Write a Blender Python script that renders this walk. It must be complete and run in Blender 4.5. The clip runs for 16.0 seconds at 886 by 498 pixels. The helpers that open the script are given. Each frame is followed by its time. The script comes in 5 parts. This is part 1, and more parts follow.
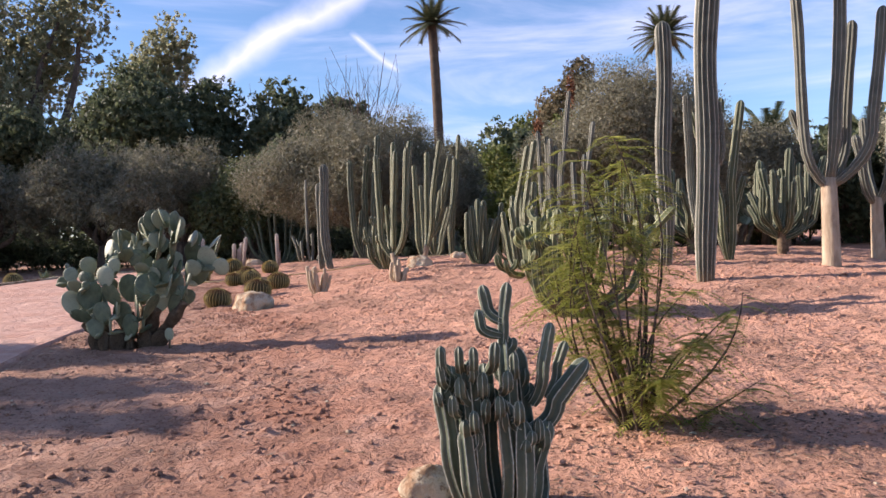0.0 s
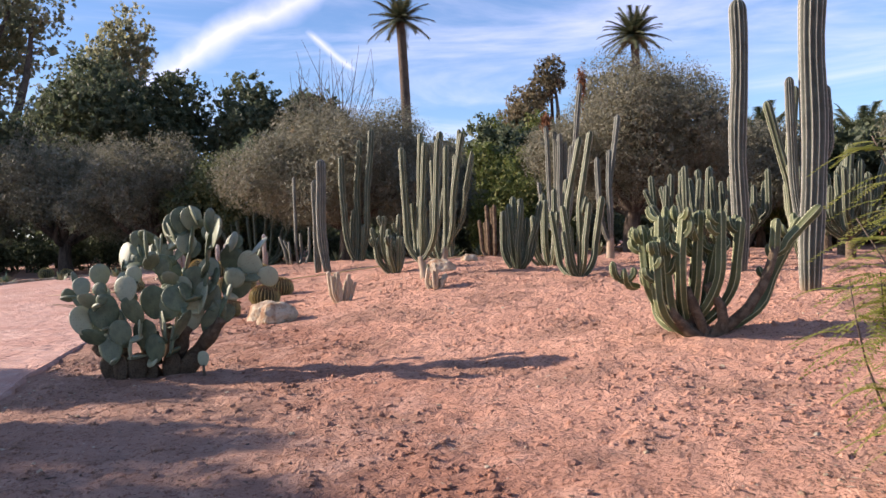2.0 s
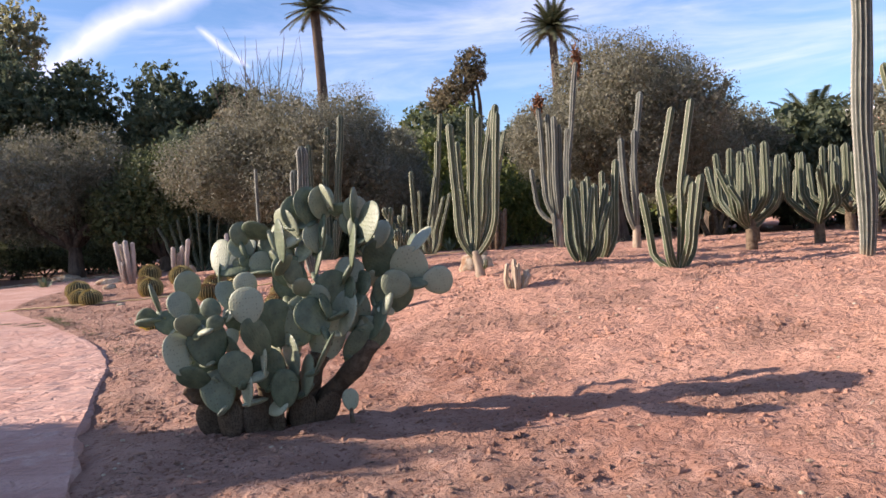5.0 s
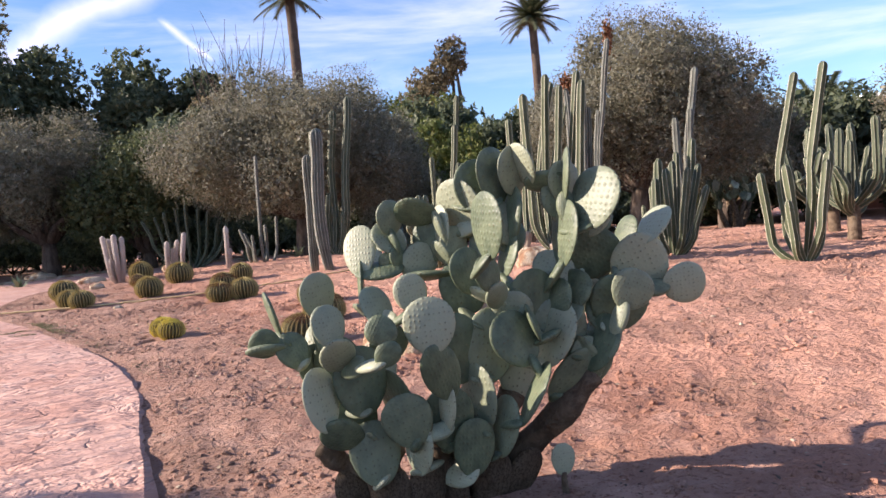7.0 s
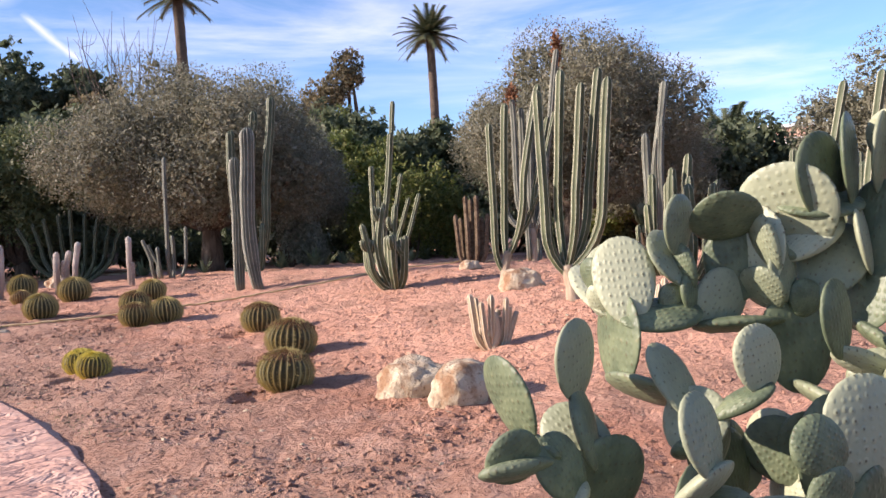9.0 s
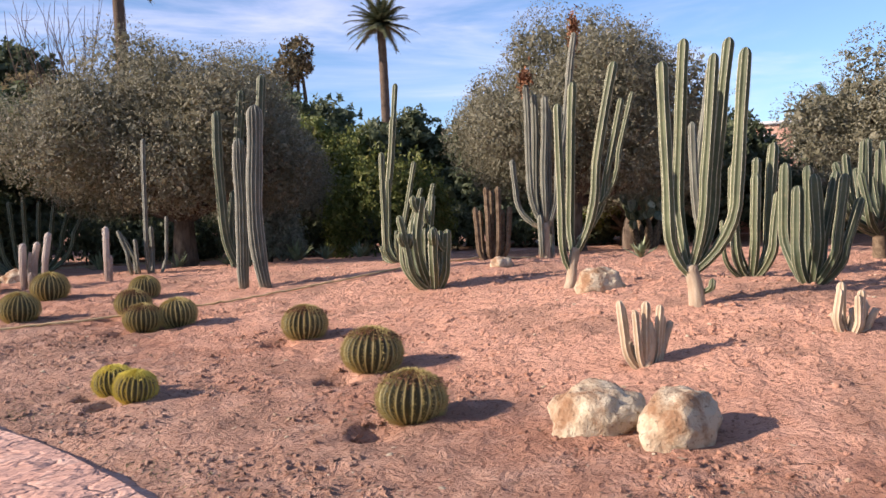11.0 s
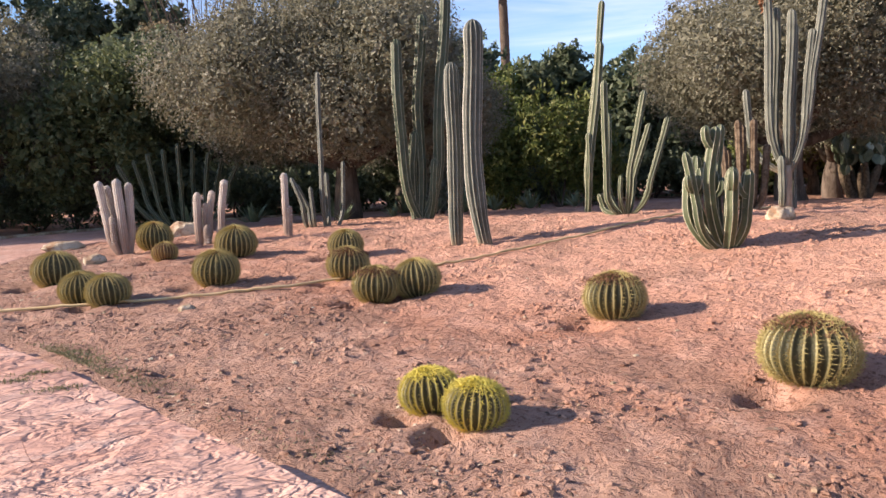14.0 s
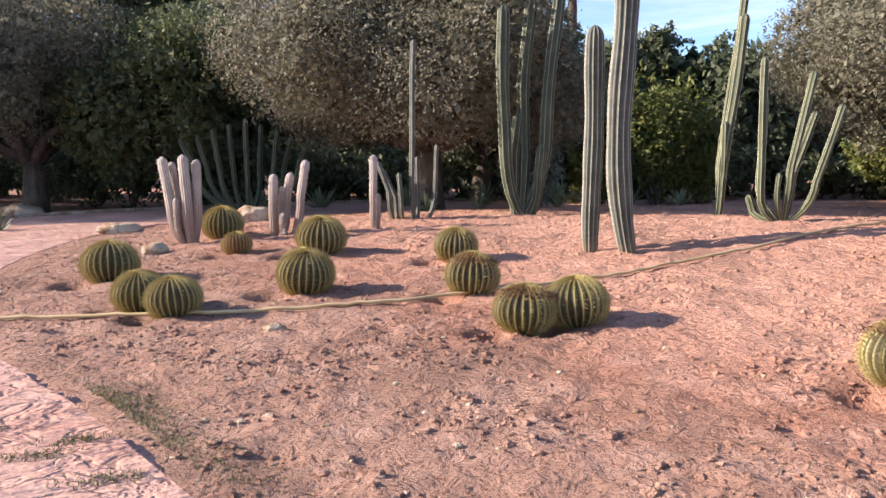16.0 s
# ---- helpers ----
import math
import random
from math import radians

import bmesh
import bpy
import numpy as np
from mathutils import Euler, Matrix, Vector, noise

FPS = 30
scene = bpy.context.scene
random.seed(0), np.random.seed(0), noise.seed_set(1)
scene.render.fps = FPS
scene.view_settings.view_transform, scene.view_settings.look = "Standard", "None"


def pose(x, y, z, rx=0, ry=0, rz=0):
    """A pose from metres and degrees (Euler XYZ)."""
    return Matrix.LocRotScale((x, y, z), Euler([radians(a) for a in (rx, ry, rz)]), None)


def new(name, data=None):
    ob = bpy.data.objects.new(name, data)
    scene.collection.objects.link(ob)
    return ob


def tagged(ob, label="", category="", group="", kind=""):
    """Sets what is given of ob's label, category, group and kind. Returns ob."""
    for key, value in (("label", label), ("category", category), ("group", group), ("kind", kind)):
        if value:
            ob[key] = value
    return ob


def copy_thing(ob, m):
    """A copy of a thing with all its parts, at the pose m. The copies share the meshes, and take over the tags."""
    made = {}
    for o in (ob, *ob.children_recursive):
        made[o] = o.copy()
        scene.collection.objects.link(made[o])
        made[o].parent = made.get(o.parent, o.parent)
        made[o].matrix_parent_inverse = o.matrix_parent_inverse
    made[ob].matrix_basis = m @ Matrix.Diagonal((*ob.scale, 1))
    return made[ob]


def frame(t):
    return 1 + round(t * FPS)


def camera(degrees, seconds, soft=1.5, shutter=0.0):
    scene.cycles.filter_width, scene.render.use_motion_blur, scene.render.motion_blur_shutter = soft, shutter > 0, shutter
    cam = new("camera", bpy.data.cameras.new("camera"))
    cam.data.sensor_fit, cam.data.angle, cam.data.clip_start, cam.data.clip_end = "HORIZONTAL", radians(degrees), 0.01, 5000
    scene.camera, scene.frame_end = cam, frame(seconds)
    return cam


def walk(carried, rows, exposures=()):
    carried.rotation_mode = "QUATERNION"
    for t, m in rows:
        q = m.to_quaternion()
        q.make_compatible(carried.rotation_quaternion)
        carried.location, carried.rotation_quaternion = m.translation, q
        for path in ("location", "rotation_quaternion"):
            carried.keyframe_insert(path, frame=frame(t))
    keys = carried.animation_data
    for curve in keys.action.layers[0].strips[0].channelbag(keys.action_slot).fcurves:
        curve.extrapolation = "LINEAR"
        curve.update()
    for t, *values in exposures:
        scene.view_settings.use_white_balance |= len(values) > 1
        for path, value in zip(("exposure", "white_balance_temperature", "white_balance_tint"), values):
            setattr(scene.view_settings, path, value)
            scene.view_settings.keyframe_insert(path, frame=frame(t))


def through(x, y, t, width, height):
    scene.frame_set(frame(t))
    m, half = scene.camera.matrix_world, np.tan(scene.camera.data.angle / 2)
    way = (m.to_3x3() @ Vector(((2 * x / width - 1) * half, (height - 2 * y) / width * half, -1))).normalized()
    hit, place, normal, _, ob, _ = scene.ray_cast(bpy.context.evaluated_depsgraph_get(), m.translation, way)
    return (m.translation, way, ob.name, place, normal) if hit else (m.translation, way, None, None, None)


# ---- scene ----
cam = camera(59.6, 16.0, soft=1.55)
EYE = 1.5
ROWS = [
    (0.0, -0.015, -0.001, -0.016, 0.23, -1.23, 2.46),
    (0.5, -0.458, 0.375, 0.005, -0.45, -1.56, 2.30),
    (1.0, -0.815, 0.822, 0.043, -0.73, -1.60, 1.96),
    (1.5, -1.202, 1.264, 0.079, -1.50, -1.51, 1.88),
    (2.0, -1.560, 1.775, 0.073, -2.97, -1.36, 2.36),
    (2.5, -1.985, 2.198, 0.072, -4.98, -1.38, 3.28),
    (3.0, -2.418, 2.622, 0.066, -7.18, -1.65, 4.16),
    (3.5, -2.878, 3.048, 0.080, -8.92, -1.80, 4.34),
    (4.0, -3.309, 3.420, 0.103, -10.00, -1.96, 4.16),
    (4.5, -3.680, 3.863, 0.114, -10.30, -1.91, 3.89),
    (5.0, -4.094, 4.348, 0.109, -10.22, -2.01, 3.91),
    (7.5, -5.483, 7.150, 0.125, -14.38, -2.74, 4.02),
    (8.0, -5.718, 7.704, 0.126, -16.94, -2.47, 3.42),
    (10.5, -7.104, 10.404, 0.203, -25.42, -1.90, 2.14),
    (11.0, -7.374, 10.948, 0.190, -26.23, -2.40, 1.85),
    (11.5, -7.553, 11.477, 0.164, -26.73, -3.10, 1.46),
    (12.0, -7.741, 12.018, 0.166, -26.30, -3.78, 1.23),
    (12.5, -7.940, 12.554, 0.188, -24.88, -4.50, 1.41),
    (13.0, -8.089, 13.170, 0.167, -22.73, -4.98, 1.92),
    (13.5, -8.264, 13.771, 0.148, -20.31, -5.38, 2.32),
    (14.0, -8.441, 14.401, 0.103, -18.80, -5.69, 2.29),
    (14.5, -8.570, 15.027, 0.094, -17.73, -5.93, 1.74),
    (15.0, -8.652, 15.640, 0.103, -17.10, -6.07, 1.09),
    (15.5, -8.681, 16.256, 0.110, -16.19, -6.19, 0.48),
    (16.0, -8.768, 16.868, 0.114, -15.15, -6.51, 0.12),
]
walk(cam, [(t, pose(x, y, EYE + z, 90 + pitch, roll, yaw)) for t, x, y, z, yaw, pitch, roll in ROWS],
     exposures=((0.0, 0.97, 6550, 20), (5.0, 1.01, 6540, 20), (8.0, 1.16, 6400, 21), (11.0, 0.93, 6660, 19), (14.0, 1.12, 6680, 18), (16.0, 1.24, 6420, 18)))

# ---- sky and sun ----
SUN_ELEVATION = 24.5
SUN_WAY = Vector((math.cos(radians(SUN_ELEVATION)), -0.19, -math.sin(radians(SUN_ELEVATION))))
sun = new("sun", bpy.data.lights.new("sun", "SUN"))
sun.data.energy, sun.data.angle, sun.data.color = 5.0, radians(0.6), (1.0, 0.88, 0.74)
sun.matrix_world = Matrix.Translation((-30, 2, 20)) @ SUN_WAY.to_track_quat("-Z", "Y").to_matrix().to_4x4()

world = bpy.data.worlds.new("sky")
scene.world = world
world.use_nodes = True
wn, wl = world.node_tree.nodes, world.node_tree.links
wn.clear()


def wnode(kind, **values):
    n = wn.new(kind)
    for key, value in values.items():
        n.inputs[int(key[1:])].default_value = value
    return n


def wmath(op, a, b=0.0, c=0.0):
    n = wn.new("ShaderNodeMath")
    n.operation = op
    for i, v in enumerate((a, b, c)):
        if isinstance(v, (int, float)):
            n.inputs[i].default_value = v
        else:
            wl.new(v, n.inputs[i])
    return n.outputs[0]


def wdot(vec, axis):
    n = wn.new("ShaderNodeVectorMath")
    n.operation = "DOT_PRODUCT"
    wl.new(vec, n.inputs[0])
    n.inputs[1].default_value = axis
    return n.outputs["Value"]


sky = wn.new("ShaderNodeTexSky")
sky.sky_type, sky.sun_disc = "NISHITA", False
sky.sun_elevation, sky.sun_rotation = radians(SUN_ELEVATION), radians(270)
sky.air_density, sky.dust_density, sky.ozone_density = 1.0, 0.4, 5.5
coord = wn.new("ShaderNodeTexCoord")
ray_way = coord.outputs["Generated"]
# thin cirrus, drawn out in one direction
mapping = wn.new("ShaderNodeMapping")
mapping.inputs["Rotation"].default_value = (0.0, radians(24), radians(12))
mapping.inputs["Scale"].default_value = (1.6, 1.4, 9.0)
wl.new(ray_way, mapping.inputs["Vector"])
cirrus = wnode("ShaderNodeTexNoise")
cirrus.inputs["Scale"].default_value, cirrus.inputs["Detail"].default_value = 1.7, 7.0
cirrus.inputs["Roughness"].default_value, cirrus.inputs["Distortion"].default_value = 0.58, 0.5
wl.new(mapping.outputs[0], cirrus.inputs["Vector"])
veil = wn.new("ShaderNodeMapRange")
veil.interpolation_type = "SMOOTHSTEP"
veil.inputs["From Min"].default_value, veil.inputs["From Max"].default_value = 0.43, 0.80
veil.inputs["To Max"].default_value = 0.5
wl.new(cirrus.outputs["Fac"], veil.inputs["Value"])
ragged = wnode("ShaderNodeTexNoise")
ragged.inputs["Scale"].default_value, ragged.inputs["Detail"].default_value = 14.0, 5.0
wl.new(ray_way, ragged.inputs["Vector"])


def contrail(normal, middle, half, width, fray, power):
    """A vapour trail: a narrow band along a great circle, of limited length."""
    off = wmath("ADD", wdot(ray_way, normal), wmath("MULTIPLY", wmath("SUBTRACT", ragged.outputs["Fac"], 0.5), fray))
    across = wmath("SUBTRACT", 1.0, wmath("DIVIDE", wmath("ABSOLUTE", off), width))
    along = wmath("MULTIPLY", wmath("SUBTRACT", wdot(ray_way, middle), math.cos(radians(half * 1.25))), 1.0 / (math.cos(radians(half * 0.8)) - math.cos(radians(half * 1.25))))
    n = wmath("MULTIPLY", wmath("POWER", wmath("MAXIMUM", across, 0.0), 1.5), wmath("MINIMUM", wmath("MAXIMUM", along, 0.0), 1.0))
    return wmath("MULTIPLY", n, wmath("MULTIPLY", power, wmath("ADD", 0.45, wmath("MULTIPLY", ragged.outputs["Fac"], 0.9))))


trail = wmath("MAXIMUM", contrail((0.4424, 0.31, -0.8415), (-0.2021, 0.9487, 0.2432), 8.5, 0.026, 0.04, 0.8),
              contrail((-0.6581, 0.1214, -0.743), (-0.078, 0.9706, 0.2277), 1.9, 0.0085, 0.02, 0.75))
cover = wmath("MAXIMUM", veil.outputs["Result"], trail)
mix = wn.new("ShaderNodeMix")
mix.data_type = "RGBA"
wl.new(cover, mix.inputs["Factor"])
wl.new(sky.outputs["Color"], mix.inputs[6])
mix.inputs[7].default_value = (6.7, 6.6, 8.3, 1)
background = wn.new("ShaderNodeBackground")
background.inputs["Strength"].default_value = 0.104
wl.new(mix.outputs[2], background.inputs["Color"])
wout = wn.new("ShaderNodeOutputWorld")
wl.new(background.outputs[0], wout.inputs["Surface"])

# ---- materials ----


class Mat:
    """A node material: helpers that return sockets."""

    def __init__(self, name, rough=0.8, spec=0.3):
        self.m = bpy.data.materials.new(name)
        self.m.use_nodes = True
        self.nodes, self.links = self.m.node_tree.nodes, self.m.node_tree.links
        self.bsdf = self.nodes["Principled BSDF"]
        self.bsdf.inputs["Roughness"].default_value = rough
        self.bsdf.inputs["Specular IOR Level"].default_value = spec

    def put(self, socket, value):
        if hasattr(value, "is_output"):
            self.links.new(value, socket)
        else:
            socket.default_value = value

    def object_co(self):
        return self.nodes.new("ShaderNodeTexCoord").outputs["Object"]

    def world_co(self):
        return self.nodes.new("ShaderNodeNewGeometry").outputs["Position"]

    def uv(self):
        n = self.nodes.new("ShaderNodeSeparateXYZ")
        self.links.new(self.nodes.new("ShaderNodeTexCoord").outputs["UV"], n.inputs[0])
        return n.outputs[0], n.outputs[1]

    def noise(self, co, scale, detail=4.0, rough=0.55, distort=0.0):
        n = self.nodes.new("ShaderNodeTexNoise")
        self.put(n.inputs["Vector"], co)
        for key, v in (("Scale", scale), ("Detail", detail), ("Roughness", rough), ("Distortion", distort)):
            n.inputs[key].default_value = v
        return n.outputs["Fac"]

    def voronoi(self, co, scale, feature="F1", out="Distance", random_=1.0):
        n = self.nodes.new("ShaderNodeTexVoronoi")
        n.feature = feature
        self.put(n.inputs["Vector"], co)
        n.inputs["Scale"].default_value = scale
        n.inputs["Randomness"].default_value = random_
        return n.outputs[out]

    def stretch(self, co, sx, sy, sz):
        n = self.nodes.new("ShaderNodeMapping")
        self.put(n.inputs["Vector"], co)
        n.inputs["Scale"].default_value = (sx, sy, sz)
        return n.outputs[0]

    def math(self, op, a, b=0.0):
        n = self.nodes.new("ShaderNodeMath")
        n.operation = op
        self.put(n.inputs[0], a)
        self.put(n.inputs[1], b)
        return n.outputs[0]

    def step(self, v, lo, hi, a=0.0, b=1.0):
        n = self.nodes.new("ShaderNodeMapRange")
        n.interpolation_type = "SMOOTHSTEP"
        self.put(n.inputs["Value"], v)
        for key, x in (("From Min", lo), ("From Max", hi), ("To Min", a), ("To Max", b)):
            n.inputs[key].default_value = x
        return n.outputs["Result"]

    def mix(self, f, a, b):
        n = self.nodes.new("ShaderNodeMix")
        n.data_type = "RGBA"
        self.put(n.inputs["Factor"], f)
        for i, c in ((6, a), (7, b)):
            self.put(n.inputs[i], (*c, 1) if isinstance(c, tuple) else c)
        return n.outputs[2]

    def random(self, island=False):
        if island:
            return self.nodes.new("ShaderNodeNewGeometry").outputs["Random Per Island"]
        return self.nodes.new("ShaderNodeObjectInfo").outputs["Random"]

    def bump(self, height, strength=0.5, distance=0.02):
        n = self.nodes.new("ShaderNodeBump")
        n.inputs["Strength"].default_value, n.inputs["Distance"].default_value = strength, distance
        self.links.new(height, n.inputs["Height"])
        self.links.new(n.outputs[0], self.bsdf.inputs["Normal"])

    def done(self, colour):
        self.put(self.bsdf.inputs["Base Color"], colour if hasattr(colour, "is_output") else (*colour, 1))
        return self.m


def soil_material():
    k = Mat("red_soil", 0.95, 0.1)
    co = k.world_co()
    wide, mid, fine = k.noise(co, 0.35, 5), k.noise(co, 2.3, 6, 0.65), k.noise(co, 22, 6, 0.7)
    c = k.mix(k.step(wide, 0.35, 0.68), (0.308, 0.146, 0.0939), (0.447, 0.243, 0.166))
    c = k.mix(k.step(mid, 0.45, 0.66, 0, 0.6), c, (0.57, 0.35, 0.258))
    # loose orange earth on the mounds, greyer trodden dirt towards the walk
    at = k.nodes.new("ShaderNodeSeparateXYZ")
    k.put(at.inputs[0], co)
    inward = k.math("ADD", k.math("ADD", at.outputs[0], 2.3), k.math("MULTIPLY", at.outputs[1], 0.31))
    inward = k.math("ADD", inward, k.math("MULTIPLY", k.noise(co, 0.6, 5, 0.6), 3.0))
    c = k.mix(k.step(inward, 2.6, 5.0, 0.4, 0.0), c, (0.37, 0.265, 0.20))
    c = k.mix(k.step(inward, 3.8, 6.4, 0.0, 0.6), c, (0.64, 0.36, 0.25))
    c = k.mix(k.step(k.noise(co, 0.7, 6, 0.6), 0.50, 0.62, 0, 0.55), c, (0.223, 0.135, 0.0963))
    c = k.mix(k.step(fine, 0.53, 0.63, 0, 0.85), c, (0.2, 0.0924, 0.0601))
    specks = k.voronoi(co, 34)
    c = k.mix(k.step(specks, 0.16, 0.05, 0, 0.7), c, (0.131, 0.0732, 0.0501))
    c = k.mix(k.step(k.voronoi(k.stretch(co, 1.0, 1.7, 1.0), 21), 0.12, 0.03, 0, 0.6), c, (0.462, 0.323, 0.239))
    h = k.math("ADD", k.math("MULTIPLY", fine, 0.35), k.math("ADD", k.math("MULTIPLY", k.noise(co, 7.0, 5, 0.6, 0.6), 1.1), k.math("MULTIPLY", k.step(specks, 0.25, 0.0), 0.3)))
    k.bump(h, 1.0, 0.09)
    return k.done(c)


def paving_material():
    k = Mat("pink_riven_paving", 0.85, 0.25)
    co = k.world_co()
    wide, mid, fine = k.noise(co, 0.8, 4), k.noise(co, 3.5, 6, 0.65, 0.8), k.noise(co, 30, 5)
    c = k.mix(k.step(wide, 0.3, 0.7), (0.48, 0.268, 0.2), (0.568, 0.356, 0.28))
    c = k.mix(k.step(mid, 0.5, 0.7, 0, 0.7), c, (0.624, 0.448, 0.364))
    c = k.mix(k.step(k.noise(co, 1.1, 6, 0.7), 0.55, 0.75, 0, 0.7), c, (0.376, 0.2, 0.148))
    c = k.mix(k.step(fine, 0.55, 0.75, 0, 0.4), c, (0.28, 0.16, 0.136))
    c = k.mix(k.math("MULTIPLY", k.random(), 0.22), c, (0.4, 0.224, 0.168))
    # riven ridges and crooked cracks
    ridge = k.math("ABSOLUTE", k.math("SUBTRACT", k.noise(k.stretch(co, 1.0, 1.5, 1.0), 1.7, 4, 0.55, 0.5), 0.5))
    crack = k.step(ridge, 0.014, 0.0, 0, 1)
    c = k.mix(k.math("MULTIPLY", crack, k.step(k.noise(co, 1.7, 3), 0.45, 0.6, 0, 0.7)), c, (0.176, 0.088, 0.068))
    h = k.math("ADD", k.math("MULTIPLY", k.noise(k.stretch(co, 1.0, 2.4, 1.0), 2.2, 5, 0.55, 0.4), 1.5), k.math("ADD", k.math("MULTIPLY", k.step(ridge, 0.0, 0.05), 0.16), k.math("MULTIPLY", fine, 0.12)))
    k.bump(h, 1.0, 0.10)
    return k.done(c)


def cactus_material(name, dark, light, spine, line=0.11, dots=14.0, beads=0.7, dry=(0.23, 0.17, 0.10), foot=0.0):
    """Ribbed skin. UV: u counts the ribs, v is the length in metres; areoles sit on the crests."""
    k = Mat(name, 0.62, 0.35)
    u, v = k.uv()
    co = k.object_co()
    ridge = k.math("ABSOLUTE", k.math("SUBTRACT", k.math("FRACT", u), 0.5))
    c = k.mix(k.step(k.noise(co, 3.0, 5), 0.3, 0.7), dark, light)
    c = k.mix(k.step(k.noise(co, 17.0, 5, 0.7), 0.56, 0.72, 0, 0.45), c, dry)
    c = k.mix(k.step(k.noise(k.stretch(co, 0.6, 0.6, 3.2), 2.2, 5, 0.6), 0.48, 0.7, 0, 0.3), c, tuple(q * 0.55 for q in dark))
    c = k.mix(k.math("MULTIPLY", k.random(), 0.3), c, dark)
    crest = k.step(ridge, line, 0.0, 0, 1)
    dot = k.step(k.math("ABSOLUTE", k.math("SUBTRACT", k.math("FRACT", k.math("MULTIPLY", v, dots)), 0.5)), 0.30, 0.12, beads, 1)
    c = k.mix(k.math("MULTIPLY", crest, dot), c, spine)
    if foot:
        c = k.mix(k.step(v, foot, 0.1 * foot, 0, 0.75), c, dry)
    k.bump(k.math("ADD", k.noise(co, 40, 4), k.math("MULTIPLY", k.math("MULTIPLY", crest, dot), 0.8)), 0.5, 0.012)
    return k.done(c)


def bark_material(name, a, b, scale=6.0, long=0.25):
    k = Mat(name, 0.95, 0.1)
    co = k.object_co()
    n = k.noise(k.stretch(co, 1, 1, long), scale, 6, 0.7, 0.4)
    k.bump(k.math("ADD", n, k.math("MULTIPLY", k.noise(co, scale * 6, 4), 0.4)), 0.9, 0.03)
    c = k.mix(k.step(n, 0.35, 0.65), a, b)
    return k.done(k.mix(k.step(k.noise(co, 1.3, 4), 0.45, 0.7, 0, 0.5), c, tuple(x * 0.6 for x in a)))


def leaf_material(name, a, b, c_, through=0.25, rough=0.6):
    """Leaves: each one its own shade; a little light comes through."""
    k = Mat(name, rough, 0.3)
    r = k.random(island=True)
    c = k.mix(k.step(r, 0.0, 0.7), a, b)
    c = k.mix(k.step(r, 0.75, 1.0), c, c_)
    c = k.mix(k.step(k.noise(k.object_co(), 0.9, 3), 0.4, 0.68, 0, 0.5), c, a)
    k.done(c)
    t = k.nodes.new("ShaderNodeBsdfTranslucent")
    k.links.new(c, t.inputs["Color"])
    m = k.nodes.new("ShaderNodeMixShader")
    m.inputs[0].default_value = through
    k.links.new(k.bsdf.outputs[0], m.inputs[1])
    k.links.new(t.outputs[0], m.inputs[2])
    k.links.new(m.outputs[0], k.nodes["Material Output"].inputs["Surface"])
    return k.m


def rock_material():
    k = Mat("ochre_limestone", 0.9, 0.2)
    co = k.object_co()
    n, f = k.noise(co, 4.0, 6, 0.65, 0.4), k.noise(co, 22, 5, 0.7)
    c = k.mix(k.step(n, 0.35, 0.62), (0.259, 0.144, 0.0792), (0.446, 0.346, 0.23))
    c = k.mix(k.step(k.noise(co, 2.6, 6, 0.7), 0.42, 0.58), c, (0.547, 0.468, 0.338))
    c = k.mix(k.step(f, 0.55, 0.68, 0, 0.8), c, (0.144, 0.0828, 0.0504))
    k.bump(k.math("ADD", n, k.math("MULTIPLY", f, 0.5)), 1.0, 0.06)
    return k.done(c)


def pad_material():
    """Prickly-pear pad with areoles in a slanting lattice."""
    k = Mat("prickly_pear_skin", 0.5, 0.4)
    co = k.object_co()
    u, v = k.uv()
    n = k.nodes.new("ShaderNodeCombineXYZ")
    k.put(n.inputs[0], u)
    k.put(n.inputs[1], v)
    lattice = k.voronoi(n.outputs[0], 44.0, random_=0.3)
    c = k.mix(k.step(k.noise(co, 1.6, 4), 0.3, 0.7), (0.07, 0.094, 0.054), (0.14, 0.168, 0.094))
    # some pads, at random, take a paler tone that paints in sunlit faces
    c = k.mix(k.step(k.random(), 0.42, 1.0, 0, 0.68), c, (0.46, 0.47, 0.32))
    c = k.mix(k.step(k.noise(co, 3.5, 5, 0.7), 0.6, 0.75, 0, 0.45), c, (0.33, 0.27, 0.15))
    c = k.mix(k.step(lattice, 0.22, 0.08, 0, 0.8), c, (0.085, 0.07, 0.035))
    k.bump(k.math("ADD", k.step(lattice, 0.45, 0.05), k.math("MULTIPLY", k.noise(co, 9, 3), 0.2)), 0.28, 0.01)
    return k.done(c)


def plain_material(name, a, b, scale=8.0, rough=0.8, bump=0.4):
    k = Mat(name, rough, 0.25)
    co = k.object_co()
    n = k.noise(co, scale, 5, 0.65)
    k.bump(k.noise(co, scale * 4, 4), bump, 0.01)
    c = k.mix(k.step(n, 0.35, 0.68), a, b)
    return k.done(k.mix(k.math("MULTIPLY", k.random(), 0.25), c, a))


